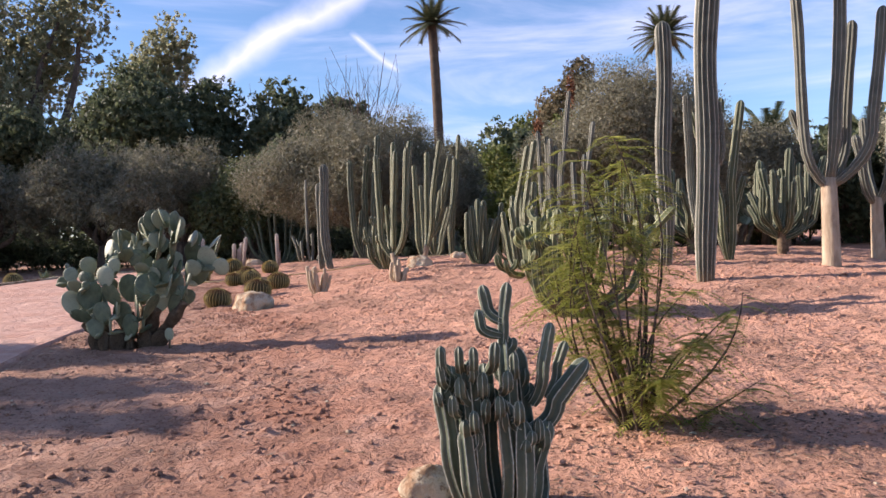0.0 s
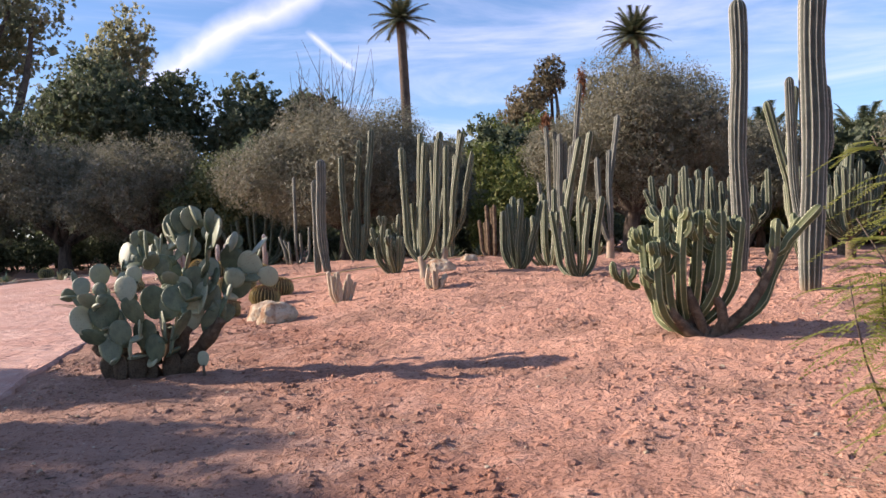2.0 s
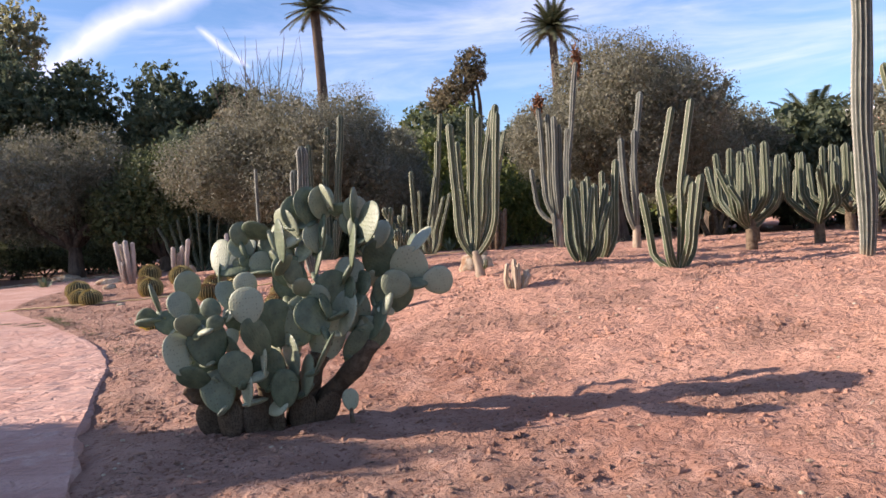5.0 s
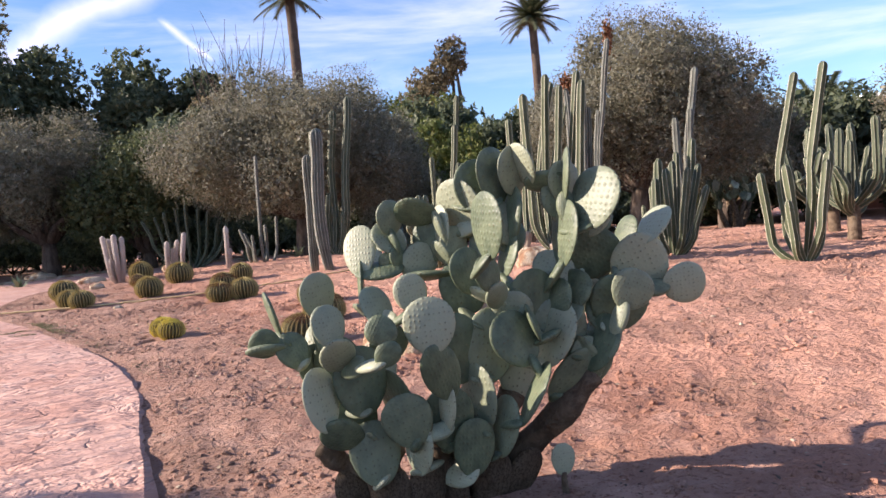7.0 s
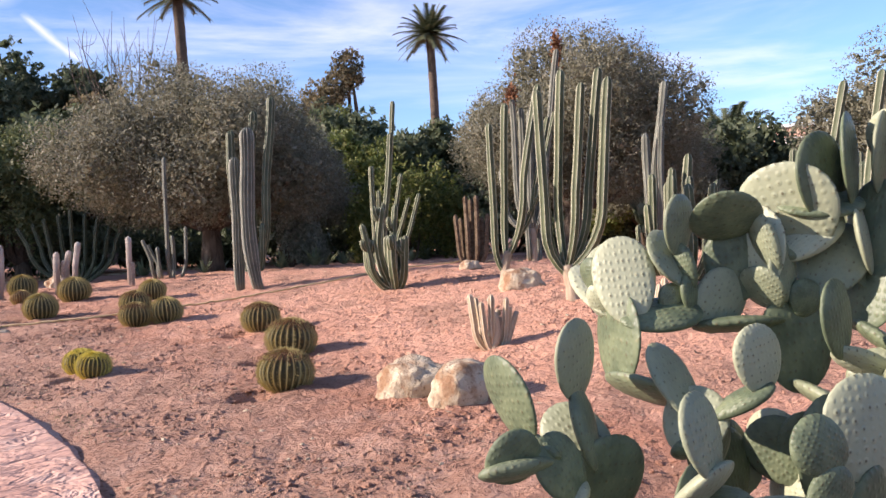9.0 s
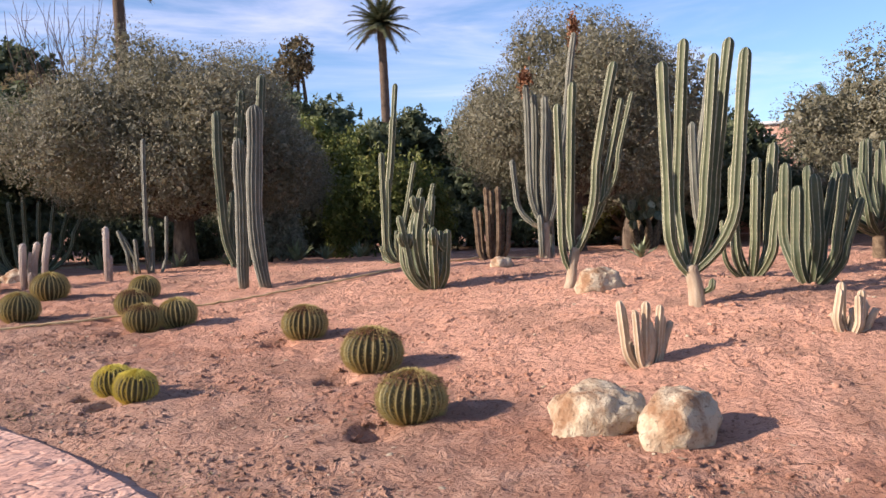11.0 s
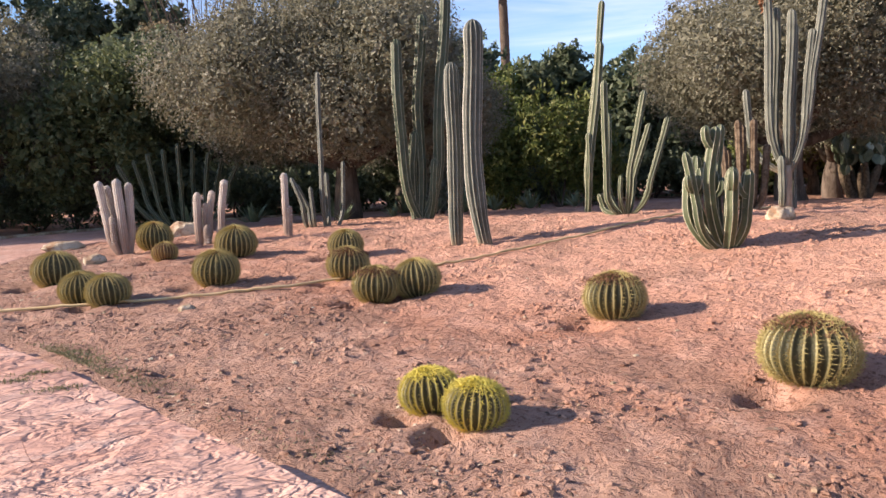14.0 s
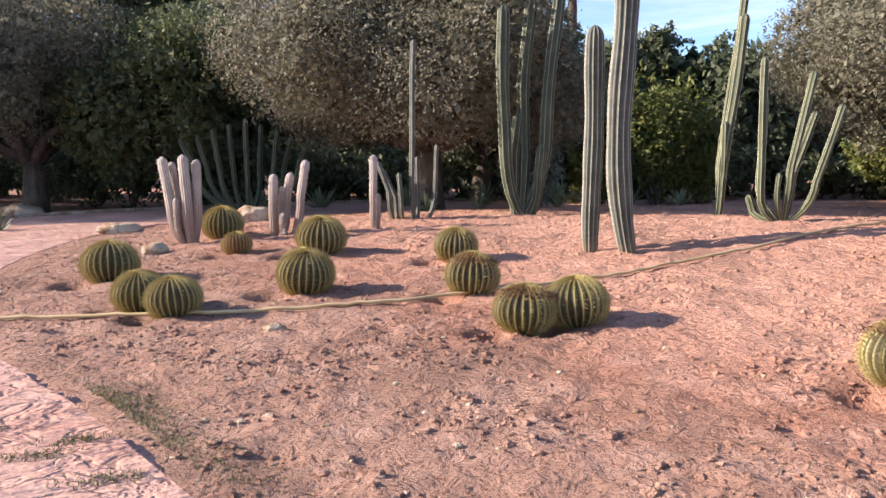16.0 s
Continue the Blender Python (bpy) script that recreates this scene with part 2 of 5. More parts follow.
SOIL, PAVING = soil_material(), paving_material()
GREEN_RIB = cactus_material("green_ribbed_cactus", (0.052, 0.066, 0.032), (0.105, 0.122, 0.06), (0.60, 0.57, 0.41))
GREY_RIB = cactus_material("grey_green_ribbed_cactus", (0.068, 0.074, 0.056), (0.132, 0.14, 0.106), (0.54, 0.51, 0.42), line=0.09, foot=0.3)
DARK_RIB = cactus_material("dark_green_ribbed_cactus", (0.04, 0.055, 0.03), (0.08, 0.097, 0.05), (0.44, 0.42, 0.30))
BLUE_RIB = cactus_material("blue_green_cactus", (0.055, 0.074, 0.05), (0.12, 0.145, 0.096), (0.60, 0.60, 0.48), line=0.12, dots=24)
LIME_RIB = cactus_material("yellow_green_cactus", (0.062, 0.078, 0.034), (0.135, 0.152, 0.06), (0.56, 0.56, 0.32), line=0.13, dots=22)
WOOL = cactus_material("woolly_white_cactus", (0.33, 0.255, 0.20), (0.50, 0.43, 0.36), (0.68, 0.63, 0.55), line=0.35, dots=40, dry=(0.22, 0.125, 0.085), foot=1.3)
WOOL_HAIR = plain_material("white_wool", (0.50, 0.44, 0.37), (0.66, 0.61, 0.54), 12, 0.95, 0.1)
DRY_RIB = cactus_material("dry_grey_cactus", (0.30, 0.22, 0.135), (0.48, 0.38, 0.26), (0.60, 0.50, 0.37), line=0.25)
BARREL = cactus_material("golden_barrel_skin", (0.04, 0.038, 0.015), (0.082, 0.074, 0.026), (0.52, 0.45, 0.21), beads=0.75, line=0.16, dots=30)
WOODY = bark_material("corky_cactus_trunk", (0.30, 0.23, 0.16), (0.45, 0.37, 0.27), 9.0)
BARK = bark_material("grey_brown_bark", (0.07, 0.052, 0.04), (0.15, 0.118, 0.092))
PALM_BARK = bark_material("palm_bark", (0.075, 0.055, 0.042), (0.155, 0.12, 0.092), 7.0, 3.0)
PAD = pad_material()
OLD_PAD = bark_material("old_pad_wood", (0.085, 0.058, 0.038), (0.20, 0.15, 0.10), 10.0, 1.0)
ROCK = rock_material()
SPINE = plain_material("golden_spines", (0.36, 0.285, 0.10), (0.52, 0.425, 0.175), 30, 0.6, 0.1)
CROWN_FELT = plain_material("yellow_crown_felt", (0.58, 0.48, 0.09), (0.74, 0.64, 0.17), 40, 0.9)
DRY_FELT = plain_material("dry_brown_crown", (0.12, 0.055, 0.03), (0.25, 0.13, 0.075), 40, 0.95)
FLOWER = plain_material("rust_red_flower", (0.15, 0.07, 0.035), (0.30, 0.145, 0.075), 25, 0.9)
HOSE = plain_material("yellow_hose", (0.52, 0.37, 0.18), (0.68, 0.52, 0.28), 5, 0.6, 0.1)
OLIVE_LEAF = leaf_material("olive_leaves", (0.148, 0.142, 0.09), (0.215, 0.205, 0.14), (0.32, 0.305, 0.225), 0.36)
DARK_LEAF = leaf_material("dark_green_leaves", (0.07, 0.09, 0.05), (0.125, 0.15, 0.08), (0.20, 0.215, 0.12), 0.4)
GREEN_LEAF = leaf_material("mid_green_leaves", (0.07, 0.09, 0.036), (0.14, 0.16, 0.066), (0.24, 0.24, 0.11), 0.35)
GUM_LEAF = leaf_material("eucalyptus_leaves", (0.22, 0.23, 0.13), (0.34, 0.34, 0.20), (0.46, 0.44, 0.30), 0.6)
BRIGHT_LEAF = leaf_material("yellow_green_leaves", (0.085, 0.115, 0.028), (0.17, 0.19, 0.05), (0.26, 0.24, 0.08), 0.35)
RUST_LEAF = leaf_material("autumn_leaves", (0.15, 0.13, 0.075), (0.23, 0.19, 0.11), (0.30, 0.225, 0.13), 0.5)
FERNY_LEAF = leaf_material("feathery_leaves", (0.20, 0.23, 0.045), (0.31, 0.33, 0.08), (0.45, 0.43, 0.15), 0.55)
GREY_LEAF = leaf_material("silver_shrub_leaves", (0.16, 0.18, 0.14), (0.26, 0.28, 0.22), (0.36, 0.38, 0.31), 0.2)
PALM_LEAF = leaf_material("palm_fronds", (0.045, 0.06, 0.03), (0.10, 0.115, 0.06), (0.16, 0.15, 0.085), 0.15)
AGAVE = plain_material("agave_leaf", (0.14, 0.18, 0.10), (0.30, 0.33, 0.19), 3, 0.55)
LITTER = leaf_material("dry_litter", (0.065, 0.042, 0.03), (0.19, 0.125, 0.088), (0.52, 0.40, 0.29), 0.05, 0.9)
GRASS = leaf_material("dull_grass", (0.11, 0.115, 0.055), (0.18, 0.17, 0.09), (0.32, 0.26, 0.15), 0.3)
RUST_RIB = cactus_material("rusty_barrel_skin", (0.12, 0.06, 0.025), (0.22, 0.115, 0.045), (0.50, 0.32, 0.14), beads=0.75, line=0.2, dots=30)
WALL_PINK = plain_material("pink_render", (0.52, 0.29, 0.21), (0.60, 0.36, 0.27), 2, 0.9)
DARK_GLASS = plain_material("dark_glass", (0.02, 0.025, 0.03), (0.03, 0.035, 0.04), 2, 0.08, 0.0)
PAINT_WHITE = plain_material("white_paint", (0.70, 0.69, 0.66), (0.80, 0.79, 0.76), 3, 0.6)

# ---- shape helpers ----
rng = np.random.default_rng(7)
MOUNDS = ((3, 15.5, 5, 4.5, 0.342), (-0.5, 17.5, 2.6, 3.5, 0.362), (0, 25, 4, 5, 0.459), (-6, 30, 6, 6, 0.377),
          (8, 22, 6, 9, 0.66), (7, 10, 5, 5, 0.299), (1.6, 10, 1.6, 1.2, 0.119), (2, 34, 9, 5, 0.312))


def height(x, y):
    """The bed's gentle mounds."""
    return 0.05 + sum(a * math.exp(-((x - cx) / sx) ** 2 - ((y - cy) / sy) ** 2) for cx, cy, sx, sy, a in MOUNDS)


def mesh(name, verts, faces, material, uvs=None, smooth=True):
    me = bpy.data.meshes.new(name)
    me.from_pydata(verts, [], faces)
    if uvs is not None:
        layer = me.uv_layers.new(name="UVMap")
        loops = np.empty(len(me.loops), np.int32)
        me.loops.foreach_get("vertex_index", loops)
        layer.data.foreach_set("uv", np.asarray(uvs, np.float32)[loops].ravel())
    if smooth:
        me.polygons.foreach_set("use_smooth", [True] * len(me.polygons))
    me.materials.append(material)
    me.update()
    return me


def quads(name, corners, material):
    """One mesh of loose quads from an array (n, 4, 3)."""
    n = len(corners)
    me = bpy.data.meshes.new(name)
    me.vertices.add(4 * n)
    me.vertices.foreach_set("co", np.asarray(corners, np.float32).ravel())
    me.loops.add(4 * n)
    me.loops.foreach_set("vertex_index", np.arange(4 * n, dtype=np.int32))
    me.polygons.add(n)
    me.polygons.foreach_set("loop_start", np.arange(0, 4 * n, 4, dtype=np.int32))
    me.polygons.foreach_set("loop_total", np.full(n, 4, np.int32))
    me.materials.append(material)
    me.update(calc_edges=True)
    return me


def child(name, me, parent, label=""):
    ob = new(name, me)
    ob.parent = parent
    return tagged(ob, label=label)


def part(name, bm, material, parent, label=""):
    me = bpy.data.meshes.new(name)
    bm.to_mesh(me)
    bm.free()
    me.materials.append(material)
    me.polygons.foreach_set("use_smooth", [True] * len(me.polygons))
    return child(name, me, parent, label)


def empty(name, x, y, z=None, rz=0.0, label="", category="", group=""):
    ob = new(name)
    ob.matrix_world = pose(x, y, height(x, y) if z is None else z, 0, 0, rz)
    ob.empty_display_size = 0.2
    return tagged(ob, label, category, group)


def frames_along(points):
    """Tangent and two normals at each point of a path."""
    p = np.asarray(points, float)
    t = np.gradient(p, axis=0)
    t /= np.linalg.norm(t, axis=1)[:, None] + 1e-9
    ref = np.array([1.0, 0.0, 0.0]) if abs(t[0][0]) < 0.8 else np.array([0.0, 1.0, 0.0])
    out = []
    for d in t:
        a = ref - d * (ref @ d)
        a /= np.linalg.norm(a) + 1e-9
        out.append((d, a, np.cross(d, a)))
        ref = a
    return p, out


def tube(name, points, radii, material, sides=10, ribs=0, depth=0.0, cap=True):
    """A tube along a path. With ribs, the section is a star of that many rounded ridges; u counts ribs, v metres."""
    p, axes = frames_along(points)
    per = 4 if ribs else 1
    n = ribs * per if ribs else sides
    turn = np.arange(n + 1) / n * 2 * math.pi
    wave = 1.0 - depth * (0.5 + 0.5 * np.cos(turn * ribs)) ** 0.8 if ribs else np.ones(n + 1)
    run = np.concatenate([[0], np.cumsum(np.linalg.norm(np.diff(p, axis=0), axis=1))])
    verts, uvs = [], []
    for i, (d, a, b) in enumerate(axes):
        ring = p[i] + (np.cos(turn)[:, None] * a + np.sin(turn)[:, None] * b) * (radii[i] * wave)[:, None]
        verts.extend(map(tuple, ring))
        uvs.extend((u, run[i]) for u in turn / (2 * math.pi) * (ribs or 1))
    m = n + 1
    faces = [(i * m + j, i * m + j + 1, (i + 1) * m + j + 1, (i + 1) * m + j) for i in range(len(p) - 1) for j in range(n)]
    if cap:
        verts.append(tuple(p[-1] + axes[-1][0] * radii[-1] * 0.3))
        uvs.append((0.0, run[-1]))
        top, k = len(verts) - 1, (len(p) - 1) * m
        faces += [(k + j, k + j + 1, top) for j in range(n)]
    return mesh(name, verts, faces, material, uvs)


def stem_path(j, e, t, side, steps=9):
    """From the joint j out to the elbow e and up to the tip t, each (across, up); side is the reach in depth."""
    pts = []
    for i in range(steps + 1):
        s = i / steps
        cx, cz = e[0], j[1] + 0.38 * (e[1] - j[1])
        pts.append(((1 - s) ** 2 * j[0] + 2 * s * (1 - s) * cx + s * s * e[0], side * min(1.0, 1.25 * s), (1 - s) ** 2 * j[1] + 2 * s * (1 - s) * cz + s * s * e[1]))
    for i in range(1, steps + 1):
        s = i / steps
        pts.append((e[0] + (t[0] - e[0]) * s, side, e[1] + (t[1] - e[1]) * s))
    return pts


def stem(name, path, r, material, parent, ribs=8, depth=0.28, foot=0.75, label=""):
    """A ribbed stem with a narrowed foot, small yearly waists and a domed tip."""
    p = np.asarray(path, float)
    run = np.concatenate([[0], np.cumsum(np.linalg.norm(np.diff(p, axis=0), axis=1))])
    length = run[-1]
    where = np.concatenate([np.linspace(0, max(length - 1.4 * r, 0.3 * length), 15), length - 1.4 * r * np.array([0.72, 0.45, 0.22, 0.08, 0.0])])
    where = np.maximum.accumulate(np.clip(where, 0, length))
    pts = np.stack([np.interp(where, run, p[:, k]) for k in range(3)], 1)
    pts[:, 0] += np.sin(where * 2.1 + r * 90) * r * 0.16
    phase = rng.uniform(0, 6)
    radii = []
    for w in where:
        left = (length - w) / (1.4 * r)
        dome = math.sqrt(max(0.03, 1 - (1 - left) ** 2)) if left < 1 else 1.0
        radii.append(r * dome * (foot + (1 - foot) * min(1, w / (0.22 * length))) * (1 + 0.045 * math.sin(w * 9 / max(length, 0.8) * 2 + phase)))
    return child(name, tube(name, pts, radii, material, ribs=ribs, depth=depth), parent, label)


def arm_side(i, reach):
    """How far in depth the i-th arm of a cactus stands from its middle."""
    return (1 if i % 2 else -1) * reach * (0.35 + 0.65 * ((i * 37) % 10) / 10)


def knob(at, out, up, r, material, parent, ribs=5):
    """A short side shoot that bends upright."""
    a, d = np.array(at), np.array((out[0], out[1], 0.0))
    path = [a, a + d * 0.5 + (0, 0, up * 0.12), a + d * 0.9 + (0, 0, up * 0.4), a + d + (0, 0, up * 0.7), a + d + (0, 0, up)]
    return stem("branch", path, r, material, parent, ribs, 0.36)


def columnar(name, spec, material, label, ribs=8, depth=0.28, trunk_material=None, reach=0.22, category="cactus", group="", stem_name="arm"):
    """A branching cactus: spec is x, y, facing, trunks, arms; each stem is joint, elbow, tip (across, up) and radius."""
    x, y, facing, trunks, arms = spec
    ob = empty(name, x, y, None, facing, label, category, group)
    for jx, jz, ex, ez, tx, tz, r in trunks:
        jz = min(jz, -0.02)
        pts = stem_path((jx, jz - 0.06), (ex, ez), (tx, tz), 0.0, 5)
        child("trunk", tube("trunk", pts, [r * (1.18 - 0.25 * i / len(pts)) for i in range(len(pts))], trunk_material or WOODY, 12), ob, "pale corky trunk")
    for i, (jx, jz, ex, ez, tx, tz, r) in enumerate(arms):
        jz = -0.03 if (jz < 0.25 or i == 0) and not trunks else jz
        side = arm_side(i, reach) if len(arms) > 2 else 0.0
        stem(stem_name if len(arms) > 1 else "stem", stem_path((jx, jz - 0.05), (ex, ez), (tx, tz), side), r, material, ob, ribs, depth)
    return ob


def leaves(centres, length, width, up=0.0, out=None):
    """Rhombic leaves at these centres, turned at random; up pulls them upright, and they face along out, more or less."""
    n = len(centres)
    d = rng.normal(size=(n, 3))
    d[:, 2] += up
    d /= np.linalg.norm(d, axis=1)[:, None]
    o = np.cross(d, rng.normal(size=(n, 3)) * (1.0 if out is None else 0.75) + (0.0 if out is None else out * 1.3))
    o /= np.linalg.norm(o, axis=1)[:, None] + 1e-9
    s = rng.uniform(0.7, 1.3, n)[:, None]
    a, b = d * length * s / 2, o * width * s / 2
    return np.stack([centres - a, centres + b, centres + a, centres - b], 1)


def crown_points(clumps, count, shell=0.55):
    """Leaf places in lumpy clumps (x, y, z, rx, rz), denser towards their skins and bunched in sprigs."""
    c = np.array(clumps, float)
    w = c[:, 3] ** 2
    sprigs = count // 7
    k = rng.choice(len(c), sprigs, p=w / w.sum())
    d = rng.normal(size=(sprigs, 3))
    d /= np.linalg.norm(d, axis=1)[:, None]
    rad = shell + (1.06 - shell) * rng.random(sprigs) ** 0.6
    rad *= 1 + 0.08 * np.sin(d[:, 0] * 9 + k) * np.sin(d[:, 1] * 8 + k) + 0.06 * np.sin(d[:, 2] * 13 + 2 * k)
    p = c[k, :3] + d * rad[:, None] * np.stack([c[k, 3], c[k, 3], c[k, 4]], 1)
    return np.repeat(p, 7, 0) + rng.normal(size=(sprigs * 7, 3)) * 0.1, np.repeat(d, 7, 0)

# ---- ground and paving ----
EDGE = ((-7.5, -8), (-6.6, 0), (-5.7, 5), (-5.45, 8), (-5.6, 9.5), (-6.0, 11), (-6.3, 12.7), (-6.68, 15), (-7.2, 16.7), (-7.9, 18.3),
        (-8.75, 20), (-9.75, 22.1), (-10.55, 23.4), (-11.4, 25.2), (-11.75, 27.5), (-11.7, 29.6), (-11.3, 32.6), (-10.2, 35.2), (-7.5, 37.2), (-3, 38.6), (4, 39.5), (16, 40))
BARRELS = ((-4.98, 16.5, 0.265, "dry"), (-4.58, 18.4, 0.3, "dry"), (-4.6, 20.78, 0.28, "dry"), (-6.98, 19.1, 0.19, "young"),
           (-6.84, 18.7, 0.19, "young"), (-5.88, 23.0, 0.27, "plain"), (-6.38, 23.02, 0.26, "dry"), (-6.4, 24.5, 0.27, "dry"),
           (-6.05, 26.3, 0.26, "plain"), (-8.06, 25.15, 0.29, "plain"), (-7.63, 27.45, 0.32, "plain"), (-8.74, 27.98, 0.2, "rust"),
           (-8.95, 29.95, 0.31, "plain"), (-10.19, 26.6, 0.31, "plain"), (-9.68, 24.9, 0.25, "plain"), (-9.33, 24.5, 0.25, "plain"),
           (-17.3, 30.6, 0.33, "plain"), (-18.9, 40.2, 0.33, "plain"), (-17.6, 39.4, 0.3, "plain"))


def edge_x(y):
    return float(np.interp(y, [p[1] for p in EDGE[:17]], [p[0] for p in EDGE[:17]]))


def ground_height(x, y):
    """The bed with clods, scuffs and the watering hollows beside the barrel cacti."""
    z = height(x, y)
    if -16 < x < 16 and -6 < y < 46:
        v = Vector((x, y, 0))
        calm = max(0.12, min(1.0, (x - edge_x(y)) / 0.5)) if y < 34 else 1.0
        z += 0.012 * (1 - calm) + calm * (0.022 * noise.noise(v * 1.3) + 0.032 * noise.noise(v * 3.1) + 0.03 * noise.noise(v * 6.7) - 0.016 * abs(noise.noise(v * 11.0)))
        for bx, by, r, _ in BARRELS:
            q = ((x - bx + 1.3 * r) ** 2 + (y - by + 0.1) ** 2) / (0.66 * r) ** 2
            if q < 4:
                z -= 0.17 * math.exp(-q ** 1.6)
        if x < edge_x(y) - 0.12 and y < 36:
            z -= 0.08
        elif x < edge_x(y) + 0.25 and y < 18.6:
            z -= 0.05 * max(0.0, 0.6 + noise.noise(Vector((x * 2.5, y * 2.5, 4)))) * min(1.0, (edge_x(y) + 0.25 - x) / 0.2) * min(1.0, (18.6 - y) / 1.5)
    return z


def graded(lo, hi, fine, far):
    """Even steps between lo and hi, then growing ones out to far."""
    inner = list(np.arange(lo, hi + fine / 2, fine))
    outer, step = [], fine
    at = 0.0
    while at < far:
        step *= 1.35
        at += step
        outer.append(at)
    return [lo - a for a in reversed(outer)] + inner + [hi + a for a in outer]


def build_ground():
    xs, ys = graded(-12, 9, 0.068, 900), graded(1.8, 33, 0.072, 900)
    verts = [(x, y, ground_height(x, y)) for y in ys for x in xs]
    n = len(xs)
    faces = [(j * n + i, j * n + i + 1, (j + 1) * n + i + 1, (j + 1) * n + i) for j in range(len(ys) - 1) for i in range(n - 1)]
    tagged(new("ground", mesh("ground", verts, faces, SOIL)), "dry trodden red earth of the cactus bed", "ground", kind="structure")


def smooth_edge(step=0.1):
    p = np.array(EDGE, float)
    run = np.concatenate([[0], np.cumsum(np.linalg.norm(np.diff(p, axis=0), axis=1))])
    s = np.arange(0, run[-1], step)
    q = np.stack([np.interp(s, run, p[:, 0]), np.interp(s, run, p[:, 1])], 1)
    for _ in range(60):
        q[1:-1] = 0.25 * q[:-2] + 0.5 * q[1:-1] + 0.25 * q[2:]
    return q


def build_paving():
    """A riven paved walk: a thick sheet along the bed's edge, with its stones on top."""
    q = smooth_edge()
    t = np.gradient(q, axis=0)
    t /= np.linalg.norm(t, axis=1)[:, None]
    left = np.stack([-t[:, 1], t[:, 0]], 1)
    verts, faces = [], []
    across = (0.0, 0.012, 0.35, 0.8, 1.4, 2.2, 3.2, 4.2, 4.9)
    for i, c in enumerate(q):
        for k, a in enumerate(across):
            wob = 0.07 * noise.noise(Vector((c[0] * 2.2, c[1] * 2.2, 5))) + 0.035 * noise.noise(Vector((c[0] * 7, c[1] * 7, 2))) if k < 2 else 0.0
            x, y = c + left[i] * (a + wob)
            base = min(height(*c), 0.36) + 0.006
            z = base - 0.1 if k == 0 else base + 0.003
            verts.append((x, y, z))
    m = len(across)
    faces = [(i * m + k, i * m + k + 1, (i + 1) * m + k + 1, (i + 1) * m + k) for i in range(len(q) - 1) for k in range(m - 1)]
    faces = [f[::-1] for f in faces]
    ob = tagged(new("pavement", mesh("pavement", verts, faces, PAVING)), "pink riven stone paving of the garden walk", "pavement", kind="structure")
    return ob, q, left


def build_kerb(q, left):
    """A low pale kerb along the far side of the walk."""
    verts, faces = [], []
    for i in range(len(q)):
        z = min(height(*q[i]), 0.36)
        for a, up in ((4.9, -0.1), (4.9, 0.07), (4.92, 0.085), (5.04, 0.085), (5.06, 0.07), (5.06, -0.1)):
            x, y = q[i] + left[i] * a
            verts.append((x, y, z + up + 0.006 * noise.noise(Vector((x * 2, y * 2, up * 9)))))
    faces = [(i * 6 + k, (i + 1) * 6 + k, (i + 1) * 6 + k + 1, i * 6 + k + 1) for i in range(len(q) - 1) for k in range(5)]
    tagged(new("kerb", mesh("kerb", verts, faces, ROCK, smooth=False)), "low pale stone kerb along the garden walk", "kerb", kind="structure")


build_ground()
pavement, edge_line, edge_left = build_paving()
build_kerb(edge_line, edge_left)

# ---- trees and the planting behind the bed ----


def limb(a, b, r0, r1, bend=0.12):
    """A bowed, tapering limb from a to b."""
    a, b = np.array(a, float), np.array(b, float)
    off = rng.normal(size=3) * np.linalg.norm(b - a) * bend
    s = np.linspace(0, 1, 8)[:, None]
    return a + (b - a) * s + off * np.sin(s * math.pi), [r0 + (r1 - r0) * i / 7 for i in range(8)]


def tree(name, x, y, h, r, leaf, count, size, label, clear=0.3, lumps=13, bark=None, lean=0.0, category="tree", flat=0.75, trunk_r=None, group="", tall=False):
    """A tapered trunk, limbs to each lump of the crown, and a crown of small leaves."""
    ob = empty(name, x, y, None, 0, label, category, group)
    tr = trunk_r or 0.035 * h + 0.05
    fork = np.array([lean * h * 0.3, 0, clear * h])
    pts, rad = limb((0, 0, -0.15), fork, tr * 1.35, tr * 0.85, 0.07)
    child("trunk", tube("trunk", pts, rad, bark or BARK, 10), ob)
    clumps = []
    for i in range(lumps):
        a = i * 2.4 + rng.uniform(-0.4, 0.4)
        d = r * math.sqrt((i + 0.5) / lumps) * 0.78
        top = h * (1 - 0.36 * (d / r) ** 2) - rng.uniform(0, 0.26) * h * (1.0 if i % 4 else 0.1)
        low = clear * h * 0.9
        rz = max(0.3 * r, (top - low) * 0.34) * rng.uniform(0.8, 1.1)
        z = top - rz if i % 3 else low + rz * 1.15
        if tall:
            z = low + (h * 0.97 - low) * (0.1 + 0.76 * ((i * 0.618) % 1.0))
        rx = r * rng.uniform(0.17, 0.5) * min(1.0, (18 / lumps) ** 0.5)
        if tall:
            rx = r * rng.uniform(0.32, 0.5)
        clumps.append((lean * h + d * math.cos(a), d * math.sin(a), z, rx, min(rz, rx * 1.25) * (flat / 0.75)))
        if i % 2 == 0 and i < 24:
            lp, lr = limb(fork, clumps[-1][:3], tr * 0.6, tr * 0.12, 0.1)
            child("branch", tube("branch", lp, lr, bark or BARK, 6), ob)
    at, out = crown_points(clumps, count)
    skin = leaves(at, size, size * 0.42, 0.3, out)
    core = leaves(crown_points([(*c[:3], c[3] * 0.8, c[4] * 0.8) for c in clumps], count // (16 if tall else 7), 0.25)[0], size * 2.2, size * 1.3)
    child("crown", quads("crown", np.concatenate([skin, core]), leaf), ob)
    return ob


